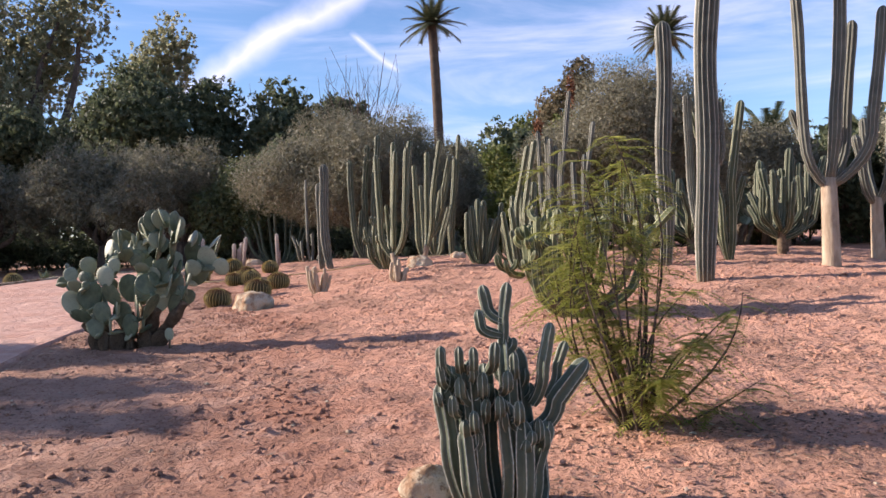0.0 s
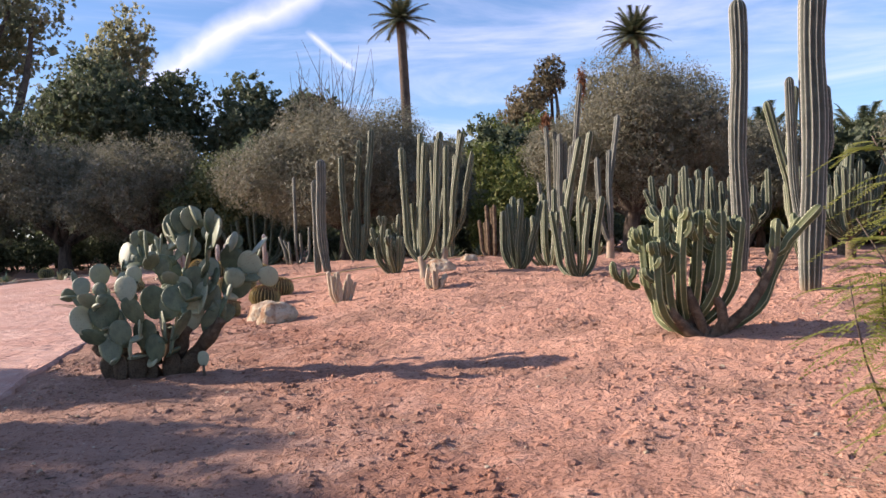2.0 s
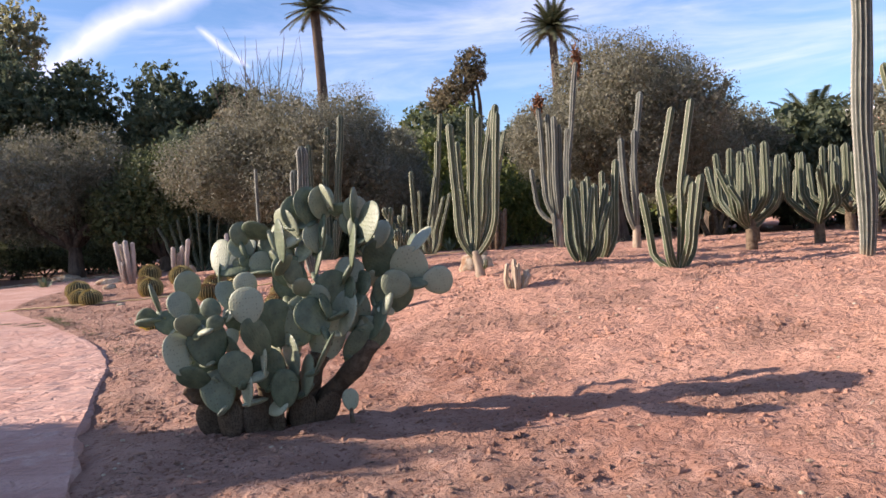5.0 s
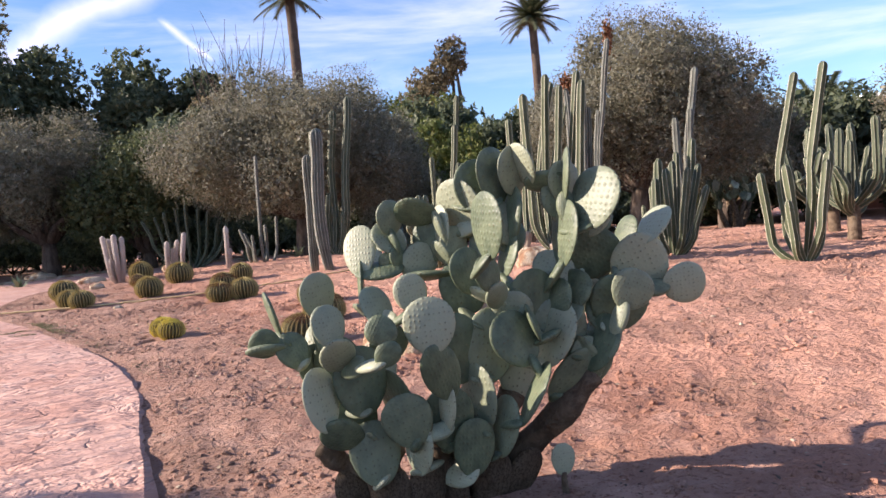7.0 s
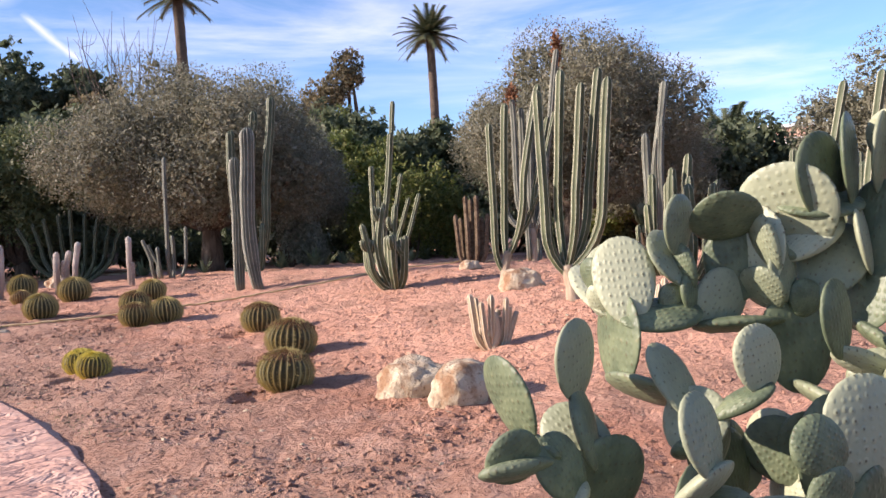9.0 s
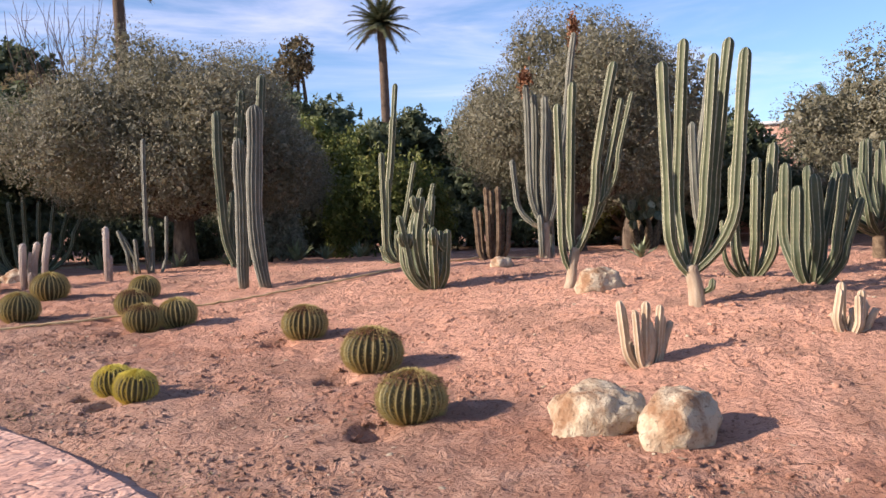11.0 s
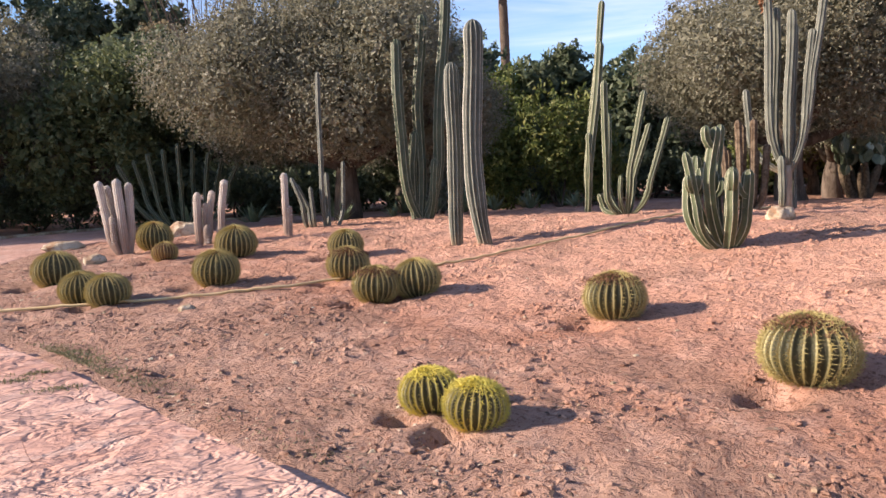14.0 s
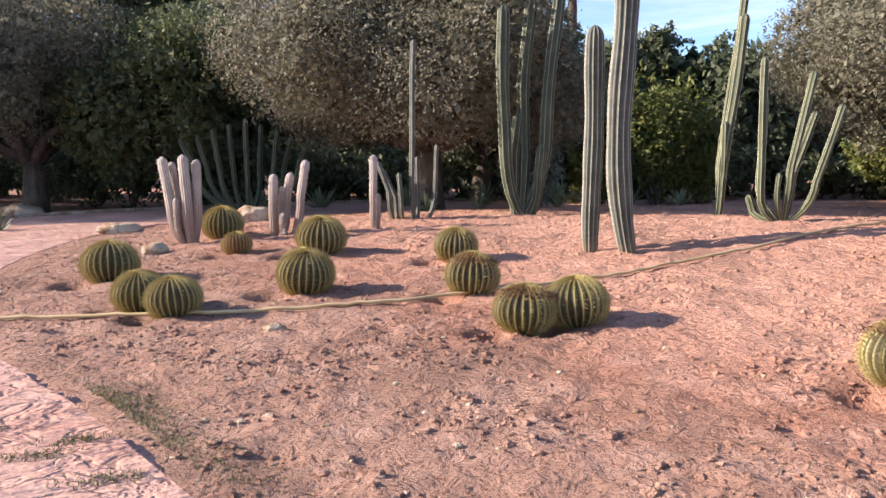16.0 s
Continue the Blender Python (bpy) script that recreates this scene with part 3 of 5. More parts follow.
def palm(name, x, y, h, r, label, fronds=44, frond=2.6, droop=1.0, width=0.11, group="palms"):
    """A palm: ringed trunk and arching fronds, each a rib with leaflets."""
    ob = empty(name, x, y, None, 0, label, "palm tree", group)
    pts = [(0.012 * h * math.sin(3 * s), 0, -0.2 + s * (h + 0.2)) for s in np.linspace(0, 1, 30)]
    child("trunk", tube("trunk", pts, [r * (1.15 - 0.25 * i / 29) * (1 + 0.06 * (i % 2)) for i in range(30)], PALM_BARK, 12), ob)
    top = np.array(pts[-1])
    for i in range(fronds):
        a, rise = i * 2.39996, 1.25 - 1.75 * i / fronds
        length = frond * rng.uniform(0.85, 1.1)
        out, q = np.array([math.cos(a), math.sin(a), 0.0]), []
        s = np.linspace(0, 1, 17)
        up = math.sin(rise) * s * length - droop * 0.42 * length * s ** 2.2 * (0.6 + 0.4 * math.cos(rise))
        spine = top + out * (s * length * max(0.25, math.cos(rise)) * 0.95)[:, None] + np.stack([0 * s, 0 * s, up], 1)
        side = np.cross(out, (0, 0, 1))
        for k in range(1, 17):
            w = length * 0.24 * math.sin(min(1.0, 0.25 + k / 17) * math.pi * 0.86) + 0.05
            for sign in (-1, 1):
                for sub in (0.0, 0.5):
                    b = spine[k - 1] + (spine[k] - spine[k - 1]) * sub
                    tip = b + side * sign * w * 0.75 + (spine[k] - spine[k - 1]) * 1.6 + np.array([0, 0, -0.25 * w])
                    half = (spine[k] - spine[k - 1]) * width * 1.6
                    q.append((b - half, b + half, tip + half * 0.1, tip - half * 0.1))
        me = quads("frond", np.array(q), PALM_LEAF)
        child("frond", me, ob)
    return ob


def shrub(name, x, y, rx, h, leaf, count, size, label, category="shrub", group="", up=0.5, lumps=6):
    ob = empty(name, x, y, None, 0, label, category, group)
    clumps = [(rng.uniform(-0.55, 0.55) * rx, rng.uniform(-0.5, 0.5) * rx, h * rng.uniform(0.38, 0.62), rx * rng.uniform(0.4, 0.6), h * rng.uniform(0.32, 0.45)) for _ in range(lumps)]
    for c in clumps[:3]:
        lp, lr = limb((0, 0, -0.1), c[:3], 0.05, 0.015)
        child("stem", tube("stem", lp, lr, BARK, 5), ob)
    at, out = crown_points(clumps, count, 0.3)
    child("foliage", quads("foliage", leaves(at, size, size * 0.4, up, out), leaf), ob)
    return ob


def bare_tree(name, x, y, h, label, twigs=26):
    """A leafless tree: trunk, boughs and upward twigs."""
    ob = empty(name, x, y, None, 0, label, "tree")
    pts, rad = limb((0, 0, -0.2), (0, 0, h * 0.5), 0.16, 0.08, 0.04)
    child("trunk", tube("trunk", pts, rad, BARK, 8), ob)
    for i in range(twigs):
        a, z = i * 2.4, h * rng.uniform(0.35, 0.55)
        reach = rng.uniform(0.08, 0.24) * h
        end = (math.cos(a) * reach, math.sin(a) * reach, h * rng.uniform(0.72, 1.0))
        lp, lr = limb((0, 0, z * 0.95), end, 0.045, 0.012, 0.08)
        b = child("branch", tube("branch", lp, lr, BARK, 5), ob)
        for k in range(3):
            s = lp[3 + k]
            tp, tr_ = limb(s, s + np.array([rng.uniform(-0.9, 0.9), rng.uniform(-0.9, 0.9), rng.uniform(0.7, 2.0)]), 0.016, 0.007, 0.1)
            child("twig", tube("twig", tp, tr_, BARK, 4), b)
    return ob


def build_trees():
    olive = "silver-green olive tree with a broad rounded crown"
    for x, y, h, r, n, size in ((-4.0, 35.8, 7.9, 4.9, 170000, 0.085), (-14.4, 42.0, 7.8, 4.2, 70000, 0.105), (-20.6, 46.5, 8.4, 4.7, 60000, 0.115), (-28, 47, 8.0, 4.6, 34000, 0.15),
                                (7.4, 31.4, 8.1, 4.3, 150000, 0.085), (-0.2, 42.5, 8.0, 3.0, 36000, 0.12), (14.0, 36.5, 6.8, 3.8, 36000, 0.13), (21.5, 30.5, 8.6, 4.2, 36000, 0.13)):
        tree("olive_tree", x, y, h, r, OLIVE_LEAF, n, size, olive + " behind the cacti", 0.19, 26, group="olive trees")
    dark = "dark leafy tree in the shade behind the olives"
    for x, y, h, r in ((-25.4, 73, 21.4, 8.8), (-12.8, 75, 20.2, 7.4), (-33, 78, 19.0, 7.4), (-44, 76, 19.0, 7.4), (-2.5, 52, 8.0, 5.2), (5.2, 52, 9.6, 4.2), (-8.5, 49, 8.6, 4.2), (17, 52, 8.4, 5.2), (11.5, 46, 7.2, 3.8), (7.6, 47, 8.6, 2.6), (24, 46, 7.4, 5.0), (25.5, 43, 6.4, 4.0), (20.5, 39, 7.2, 3.4), (36, 40, 8, 5), (33, 31, 8.0, 5.0), (34, 22, 7.5, 5.0), (34, 12, 7.5, 5), (-36, 50, 7, 5.0)):
        tree("leafy_tree", x, y, h, r, DARK_LEAF, 30000 if h > 12 else 11000, 0.44 if h > 12 else 0.36, dark, 0.1, 22, group="dark trees", flat=0.6 if h > 12 else 0.75)
    tree("leafy_tree", -10.4, 41.4, 7.0, 2.9, GREEN_LEAF, 26000, 0.17, "green leafy tree between two olives", 0.12, 18, group="dark trees")
    for x, y, h, r in ((-46.5, 88, 35, 9.0), (-58, 90, 38, 9.5), (-40.5, 104, 33.0, 6.6), (-68, 84, 34, 9.0)):
        tree("eucalyptus_tree", x, y, h, r, GUM_LEAF, 34000, 0.5, "tall eucalyptus tree with an open grey-green crown", 0.2, 28, group="eucalyptus trees", flat=0.95, tall=True)
    tree("autumn_tree", 15.6, 97, 24.5, 4.4, RUST_LEAF, 15000, 0.4, "tall thin tree with yellow and rust autumn leaves", 0.3, 18, tall=True)
    tree("leafy_tree", 4.6, 47, 7.6, 3.0, BRIGHT_LEAF, 12000, 0.26, "yellow-green leafy tree behind the cacti", 0.15, 10, group="dark trees")
    tree("leafy_tree", 12.0, 92, 18.4, 5.6, BRIGHT_LEAF, 14000, 0.45, "yellow-green leafy tree behind the cacti", 0.2, 14, group="dark trees")
    tree("leafy_tree", 16.5, 40, 5.2, 3.0, BRIGHT_LEAF, 10000, 0.26, "yellow-green leafy tree behind the cacti", 0.15, 10, group="dark trees")
    tree("autumn_tree", -7.9, 66, 14.0, 3.0, RUST_LEAF, 4000, 0.3, "half-bare tree with yellow autumn leaves", 0.45, 9)
    bare_tree("bare_tree", -6.6, 63, 17.0, "leafless tree with thin upright twigs", 30)
    bare_tree("bare_tree", -20.0, 91, 21.2, "dead bare tree above the crowns", 5)
    palm("palm_tree", -0.8, 104, 29.6, 0.62, "tall slender palm with a small crown", 34, 4.6, 0.55, 0.2)
    palm("palm_tree", 29.6, 102, 26.2, 0.55, "tall slender palm with a full crown", 52, 4.6, 0.6, 0.2)
    for x, y, h in ((18.5, 44, 5.6), (22.5, 41, 5.0), (26, 36, 5.2)):
        palm("palm_tree", x, y, h, 0.3, "low feather palm beyond the cactus garden", 46, 3.2, 0.8, 0.2)
    # unseen tall trees added west of the olives to lay shade along the back of the bed
    for x, y, h, r in ((-34, 40.8, 15.5, 4.2), (-36.5, 47, 16, 4.6)):
        tree("leafy_tree", x, y, h, r, GREEN_LEAF, 22000, 0.26, "unseen tall green tree added to shade the back of the bed", 0.08, 24, group="dark trees", tall=True)
    # trees beside the walk that shade the near ground
    for x, y, h, r in ((-14.6, 9.4, 6.6, 1.5), (-16.5, 7.0, 6.6, 1.4), (-14.2, 12.2, 5.8, 1.3)):
        tree("olive_tree", x, y, h, r, OLIVE_LEAF, 3000, 0.2, olive + " beside the walk", 0.42, 9, group="olive trees")
    # dark understory
    for i in range(44):
        x = -34 + i * 1.6 + rng.uniform(-0.5, 0.5)
        y = 43.5 + max(0.0, min(7.0, -10.0 - x)) + rng.uniform(-1.0, 1.0) - 0.012 * max(0.0, x - 8) ** 2 * 2.0
        shrub("shrub", x, y, 1.8, rng.uniform(1.7, 2.9), DARK_LEAF, 2000, 0.27, "dark evergreen shrub in the shade", "shrub", "dark shrubs")
    for i in range(26):
        x = -38 + i * 3.0 + rng.uniform(-0.6, 0.6)
        shrub("hedge", x, 49.5 + max(0.0, min(7.0, -10.0 - x)) + rng.uniform(-1, 1) - 0.012 * max(0.0, x - 10) ** 2 * 2.0, 3.0, rng.uniform(4.2, 5.4), DARK_LEAF, 2600, 0.53, "tall dark evergreen hedge closing the garden", "hedge", "dark hedges", lumps=9)
    for x, y, rx, h in ((-1.2, 36.4, 0.95, 2.1), (-0.2, 38.8, 0.8, 1.6)):
        shrub("shrub", x, y, rx, h, GREY_LEAF, 3500, 0.16, "silver-grey shrub beside the path", "shrub", "silver shrubs", 1.2)
    for x, y, rx, h in ((4.4, 39.2, 1.9, 4.6), (6.6, 40.2, 1.6, 3.8), (2.6, 39.8, 1.2, 3.2)):
        shrub("shrub", x, y, rx, h, BRIGHT_LEAF, 5000, 0.2, "yellow-green shrub lit by the sun", "shrub", "bright shrubs")


def box(bm, x0, y0, z0, x1, y1, z1):
    m = Matrix.Translation(((x0 + x1) / 2, (y0 + y1) / 2, (z0 + z1) / 2)) @ Matrix.Diagonal((x1 - x0, y1 - y0, z1 - z0, 1))
    bmesh.ops.create_cube(bm, size=1.0, matrix=m)


def build_house():
    """A low pink house with a flat roof, half hidden behind the trees."""
    ob = empty("house", 32.0, 45.5, 0.3, -46, "pink rendered house with a pale parapet behind the trees", "house")
    bm = bmesh.new()
    box(bm, -4, -0.2, -0.5, 4, 6, 6.4)
    part("wall", bm, WALL_PINK, ob)
    bm = bmesh.new()
    box(bm, -4.15, -0.35, 6.4, 4.15, 6.15, 6.6)
    part("roof", bm, PAINT_WHITE, ob, "pale flat roof edge")
    for x in (-2.4, 0.0, 2.4):
        bm = bmesh.new()
        box(bm, x - 0.7, -0.26, 4.3, x + 0.7, -0.2, 5.8)
        w = part("window", bm, PAINT_WHITE, ob)
        bm = bmesh.new()
        box(bm, x - 0.58, -0.30, 4.42, x + 0.58, -0.262, 5.68)
        part("pane", bm, DARK_GLASS, w, "dark window glass")


def agave(x, y, r, n, label):
    ob = empty("agave", x, y, None, rng.uniform(0, 360), label, "agave", "agaves")
    for i in range(n):
        a, tilt = i * 2.4, 0.25 + 0.95 * (i % 7) / 7
        length, w = r * rng.uniform(0.8, 1.15), 0.07 * r + 0.012
        bm = bmesh.new()
        rows = []
        for k in range(6):
            s = k / 5
            out, up = math.sin(tilt) * s * length, math.cos(tilt) * s * length - 0.1 * s * s * length
            half = w * (1 - s) ** 0.6 * (0.7 + 0.9 * s * (1 - s) * 2)
            c = Vector((math.cos(a) * out, math.sin(a) * out, up))
            sd = Vector((-math.sin(a), math.cos(a), 0)) * half
            rows.append([bm.verts.new(c - sd), bm.verts.new(c - Vector((math.cos(a), math.sin(a), -0.6)) * -0.0 + Vector((0, 0, -half * 0.5))), bm.verts.new(c + sd)])
        for p, q in zip(rows, rows[1:]):
            for j in range(2):
                bm.faces.new((p[j], p[j + 1], q[j + 1], q[j]))
        part("leaf", bm, AGAVE, ob)


build_trees()
build_house()

# ---- plant shapes: x, y, facing, trunks, arms ----
PALE_FORK = (-1.15, 17.31, -26.2, ((0.0, -0.02, -0.02, 0.16, -0.08, 0.44, 0.081),), ((-0.08, 0.38, -0.34, 0.88, -0.36, 2.65, 0.068), (-0.08, 0.41, -0.16, 1.31, -0.04, 2.94, 0.065), (-0.07, 0.44, 0.04, 1.3, 0.18, 2.71, 0.062), (-0.05, 0.44, 0.22, 1.36, 0.43, 2.92, 0.065), (-0.05, 0.41, 0.36, 1.23, 0.5, 2.75, 0.068), (-0.09, 0.41, -0.26, 0.88, -0.3, 1.53, 0.043), (0.03, 0.19, 0.12, 0.22, 0.13, 0.3, 0.037),))
RIBBED_FORK = (-0.67, 20.45, -26.2, ((-0.0, 0.08, 0.08, 0.33, 0.15, 0.58, 0.071),), ((0.06, 0.29, -0.08, 0.75, -0.08, 2.71, 0.067), (0.11, 0.5, 0.08, 1.0, 0.19, 3.06, 0.071), (0.13, 0.54, 0.43, 1.74, 0.74, 3.29, 0.071), (0.19, 0.75, 0.61, 1.57, 0.89, 2.79, 0.054), (0.5, 1.24, 0.77, 1.98, 0.98, 2.84, 0.038),))
FLOWER_SPIKE = (3.9, 27.7, -26.2, ((-0.07, -0.02, -0.07, 0.38, -0.07, 0.9, 0.102),), ((-0.07, 0.82, -0.44, 1.86, -0.5, 4.46, 0.087), (-0.07, 0.82, -0.27, 1.71, -0.26, 4.24, 0.095), (-0.07, 0.9, -0.08, 2.28, -0.03, 4.13, 0.095), (-0.06, 0.9, 0.06, 2.13, 0.08, 3.87, 0.087), (-0.03, 0.82, 0.37, 2.85, 0.77, 5.71, 0.087), (-0.22, 0.83, -0.78, 1.58, -0.86, 2.57, 0.08), (-0.17, -0.02, -0.2, 0.39, -0.21, 1.12, 0.08), (0.09, -0.02, 0.1, 0.38, 0.09, 1.11, 0.073), (-0.03, 0.82, 0.26, 2.27, 0.37, 3.71, 0.08),))
DOME = (-1.8, 22.67, -26.2, (), ((-0.01, 0.08, -0.48, 0.58, -0.45, 0.96, 0.089), (-0.01, 0.08, -0.33, 0.66, -0.3, 1.19, 0.089), (-0.01, 0.08, -0.26, 0.91, -0.15, 1.54, 0.083), (-0.01, 0.08, -0.15, 0.58, -0.13, 1.01, 0.083), (-0.01, 0.08, -0.0, 0.65, 0.03, 1.03, 0.089), (-0.01, 0.08, 0.09, 0.58, 0.12, 0.96, 0.083), (-0.01, 0.08, 0.2, 0.49, 0.25, 0.99, 0.083), (-0.01, 0.08, -0.07, 0.9, 0.01, 1.59, 0.065), (-0.01, 0.08, -0.41, 0.51, -0.55, 1.24, 0.065)))
TALL_POLE = (0.2, 29.7, -17.7, (), ((-0.08, -0.02, -0.03, 0.89, 0.29, 3.72, 0.097), (-0.08, -0.02, -0.01, 0.89, 0.4, 4.64, 0.079), (-0.02, 0.41, -0.04, 1.01, -0.05, 1.76, 0.06),))
CURVED_CLUSTER = (-0.4, 27.24, -17.7, (), ((-0.0, -0.02, -0.41, 0.4, -0.41, 2.52, 0.067), (-0.0, -0.02, -0.31, 0.6, -0.26, 1.94, 0.062), (-0.0, -0.02, -0.0, 0.8, 0.32, 2.3, 0.062), (-0.0, -0.02, 0.15, 0.69, 0.49, 1.71, 0.062), (-0.0, -0.02, 0.36, 0.58, 0.73, 1.79, 0.057), (-0.0, -0.02, -0.42, 0.19, -0.49, 0.4, 0.062), (-0.0, -0.02, -0.16, 0.49, -0.14, 0.75, 0.046),))
COLUMN_A = (-4.22, 26.13, -17.7, (), ((-0.01, -0.02, -0.04, 1.12, -0.0, 2.88, 0.125),))
COLUMN_B = (-3.91, 25.74, -17.7, (), ((-0.01, -0.02, -0.14, 1.1, -0.11, 3.47, 0.152),))
DARK_CLUSTER = (-3.28, 31.1, 0.0, (), ((0.0, 0.0, -0.44, 1.39, -0.49, 3.97, 0.125), (-0.04, 0.0, 0.04, 2.43, 0.21, 4.56, 0.125), (0.04, -0.0, 0.39, 1.76, 0.69, 4.92, 0.125), (-0.15, 0.01, -0.18, 1.24, -0.11, 1.97, 0.111), (0.12, -0.01, 0.24, 0.69, 0.3, 1.36, 0.097)))
THIN_POLE = (-5.6, 31.0, -15.2, (), ((0.11, -0.02, 0.05, 0.92, 0.1, 3.26, 0.058), (0.17, -0.02, 0.15, 0.5, 0.13, 1.15, 0.058), (-0.26, -0.02, -0.36, 0.5, -0.58, 1.07, 0.053), (-0.17, -0.02, -0.25, 0.39, -0.5, 0.92, 0.048), (-0.1, -0.02, -0.13, 0.29, -0.18, 0.86, 0.048), (0.33, -0.02, 0.49, 0.6, 0.51, 1.38, 0.047),))
WOOLLY_A = (-9.5, 29.49, -15.2, (), ((0.05, 0.09, -0.21, 0.54, -0.31, 1.34, 0.074), (0.05, 0.09, -0.16, 0.71, -0.23, 1.26, 0.061), (0.08, 0.09, 0.05, 0.71, 0.02, 1.37, 0.079), (0.1, 0.09, 0.17, 0.62, 0.18, 1.3, 0.07), (0.05, 0.11, -0.09, 0.4, -0.1, 0.71, 0.048),))
WOOLLY_B = (-8.05, 29.6, -15.2, (), ((-0.1, 0.21, -0.11, 0.51, -0.09, 0.98, 0.073), (0.04, 0.21, 0.08, 0.6, 0.16, 1.0, 0.068), (0.18, 0.21, 0.34, 0.6, 0.44, 1.2, 0.068), (0.01, 0.21, 0.02, 0.51, 0.04, 0.78, 0.046), (0.07, 0.21, 0.07, 0.28, 0.07, 0.37, 0.064),))
WOOLLY_C = (-6.4, 29.6, -15.2, (), ((-0.11, 0.01, -0.13, 0.6, -0.12, 1.21, 0.066), (-0.08, -0.01, -0.07, 0.32, -0.07, 0.58, 0.066),))
DOME_B = (0.68, 17.4, -26.2, (), ((0.05, -0.02, -0.18, 0.5, -0.15, 1.18, 0.075), (0.05, -0.02, -0.12, 0.7, -0.08, 1.48, 0.075), (0.05, -0.02, 0.02, 0.69, 0.0, 1.31, 0.075), (0.05, -0.02, 0.1, 0.69, 0.11, 1.43, 0.061), (0.05, -0.02, 0.2, 0.55, 0.3, 1.3, 0.058), (0.05, -0.02, 0.34, 0.55, 0.51, 1.36, 0.061), (0.05, -0.02, 0.37, 0.41, 0.57, 1.02, 0.058), (0.05, -0.02, 0.13, 0.49, 0.17, 1.03, 0.061),))
GREEN_FAN = (1.85, 19.1, -26.2, (), ((-0.15, -0.02, -0.43, 0.51, -0.46, 1.18, 0.071), (-0.15, -0.02, -0.32, 0.76, -0.29, 1.68, 0.075), (-0.15, -0.02, -0.17, 0.75, -0.13, 1.51, 0.071), (-0.15, -0.02, -0.04, 0.75, 0.01, 1.76, 0.067), (-0.15, -0.02, 0.07, 0.58, 0.16, 1.24, 0.071), (-0.15, -0.02, 0.21, 0.74, 0.3, 1.98, 0.083), (-0.15, -0.02, -0.6, 0.43, -0.62, 0.85, 0.042),))
ZIGZAG = (1.58, 15.47, -10.2, (), ((-0.01, -0.02, -0.21, 0.65, -0.28, 1.27, 0.065), (-0.01, -0.02, -0.2, 1.26, 0.1, 2.5, 0.057), (-0.01, -0.02, 0.01, 1.25, 0.27, 2.55, 0.061), (-0.01, -0.02, 0.28, 0.53, 0.45, 1.41, 0.07), (-0.01, -0.02, 0.09, 0.63, 0.18, 1.3, 0.057), (-0.01, -0.02, -0.36, 0.31, -0.48, 1.19, 0.061), (-0.01, -0.02, -0.21, 0.3, -0.28, 0.81, 0.052), (-0.01, -0.02, -0.12, 0.47, -0.12, 0.89, 0.044), (-0.07, 1.06, 0.08, 1.19, 0.14, 1.41, 0.048),))
BACK_PAIR = (3.4, 22.5, -10.2, ((0.59, -0.02, 0.62, 0.27, 0.63, 0.55, 0.098),), ((0.63, 0.41, 0.38, 1.41, 0.34, 2.74, 0.084), (0.63, 0.48, 0.67, 1.95, 0.94, 3.88, 0.084), (0.63, 0.55, 0.62, 1.95, 0.68, 2.92, 0.077),))
CANDELABRA_A = (4.2, 17.5, -10.2, ((-0.12, 0.01, -0.11, 0.33, -0.11, 0.64, 0.095),), ((-0.12, 0.43, -0.54, 0.99, -0.76, 1.53, 0.068), (-0.12, 0.48, -0.49, 1.09, -0.52, 1.85, 0.068), (-0.12, 0.54, -0.38, 1.08, -0.35, 1.6, 0.068), (-0.11, 0.59, -0.19, 1.17, -0.15, 1.85, 0.068), (-0.11, 0.59, -0.01, 1.16, 0.0, 1.95, 0.068), (-0.11, 0.59, 0.15, 1.15, 0.13, 1.86, 0.068), (-0.12, 0.54, 0.27, 1.04, 0.34, 1.71, 0.068), (-0.12, 0.48, 0.4, 0.92, 0.54, 1.54, 0.068), (-0.12, 0.48, -0.48, 0.88, -0.67, 1.21, 0.068), (-0.12, 0.43, 0.28, 0.72, 0.38, 1.13, 0.063), (-0.12, 0.43, -0.29, 0.86, -0.28, 1.39, 0.063), (-0.12, 0.43, 0.08, 0.84, 0.18, 1.36, 0.063),))
TALL_SAGUARO_A = (4.2, 14.5, 0.2, (), ((-0.14, 0.09, -0.09, 1.8, -0.02, 4.55, 0.143),))
TALL_SAGUARO_B = (4.2, 12.2, 0.2, (), ((-0.15, 0.36, -0.1, 1.74, 0.04, 5.17, 0.178), (-0.21, 0.77, -0.32, 1.75, -0.32, 2.95, 0.067), (-0.04, 1.74, 0.12, 2.04, 0.09, 2.8, 0.071),))
THIN_GROUP = (4.8, 14.9, 0.2, (), ((0.61, 0.23, 0.35, 1.43, -0.04, 2.86, 0.076), (0.61, 0.23, 0.46, 1.43, 0.6, 3.15, 0.081), (0.61, 0.23, 0.65, 1.42, 0.87, 3.04, 0.081), (0.61, 0.23, 0.74, 0.87, 0.98, 1.62, 0.065), (0.61, 0.23, 0.42, 1.11, 0.28, 1.76, 0.065),))
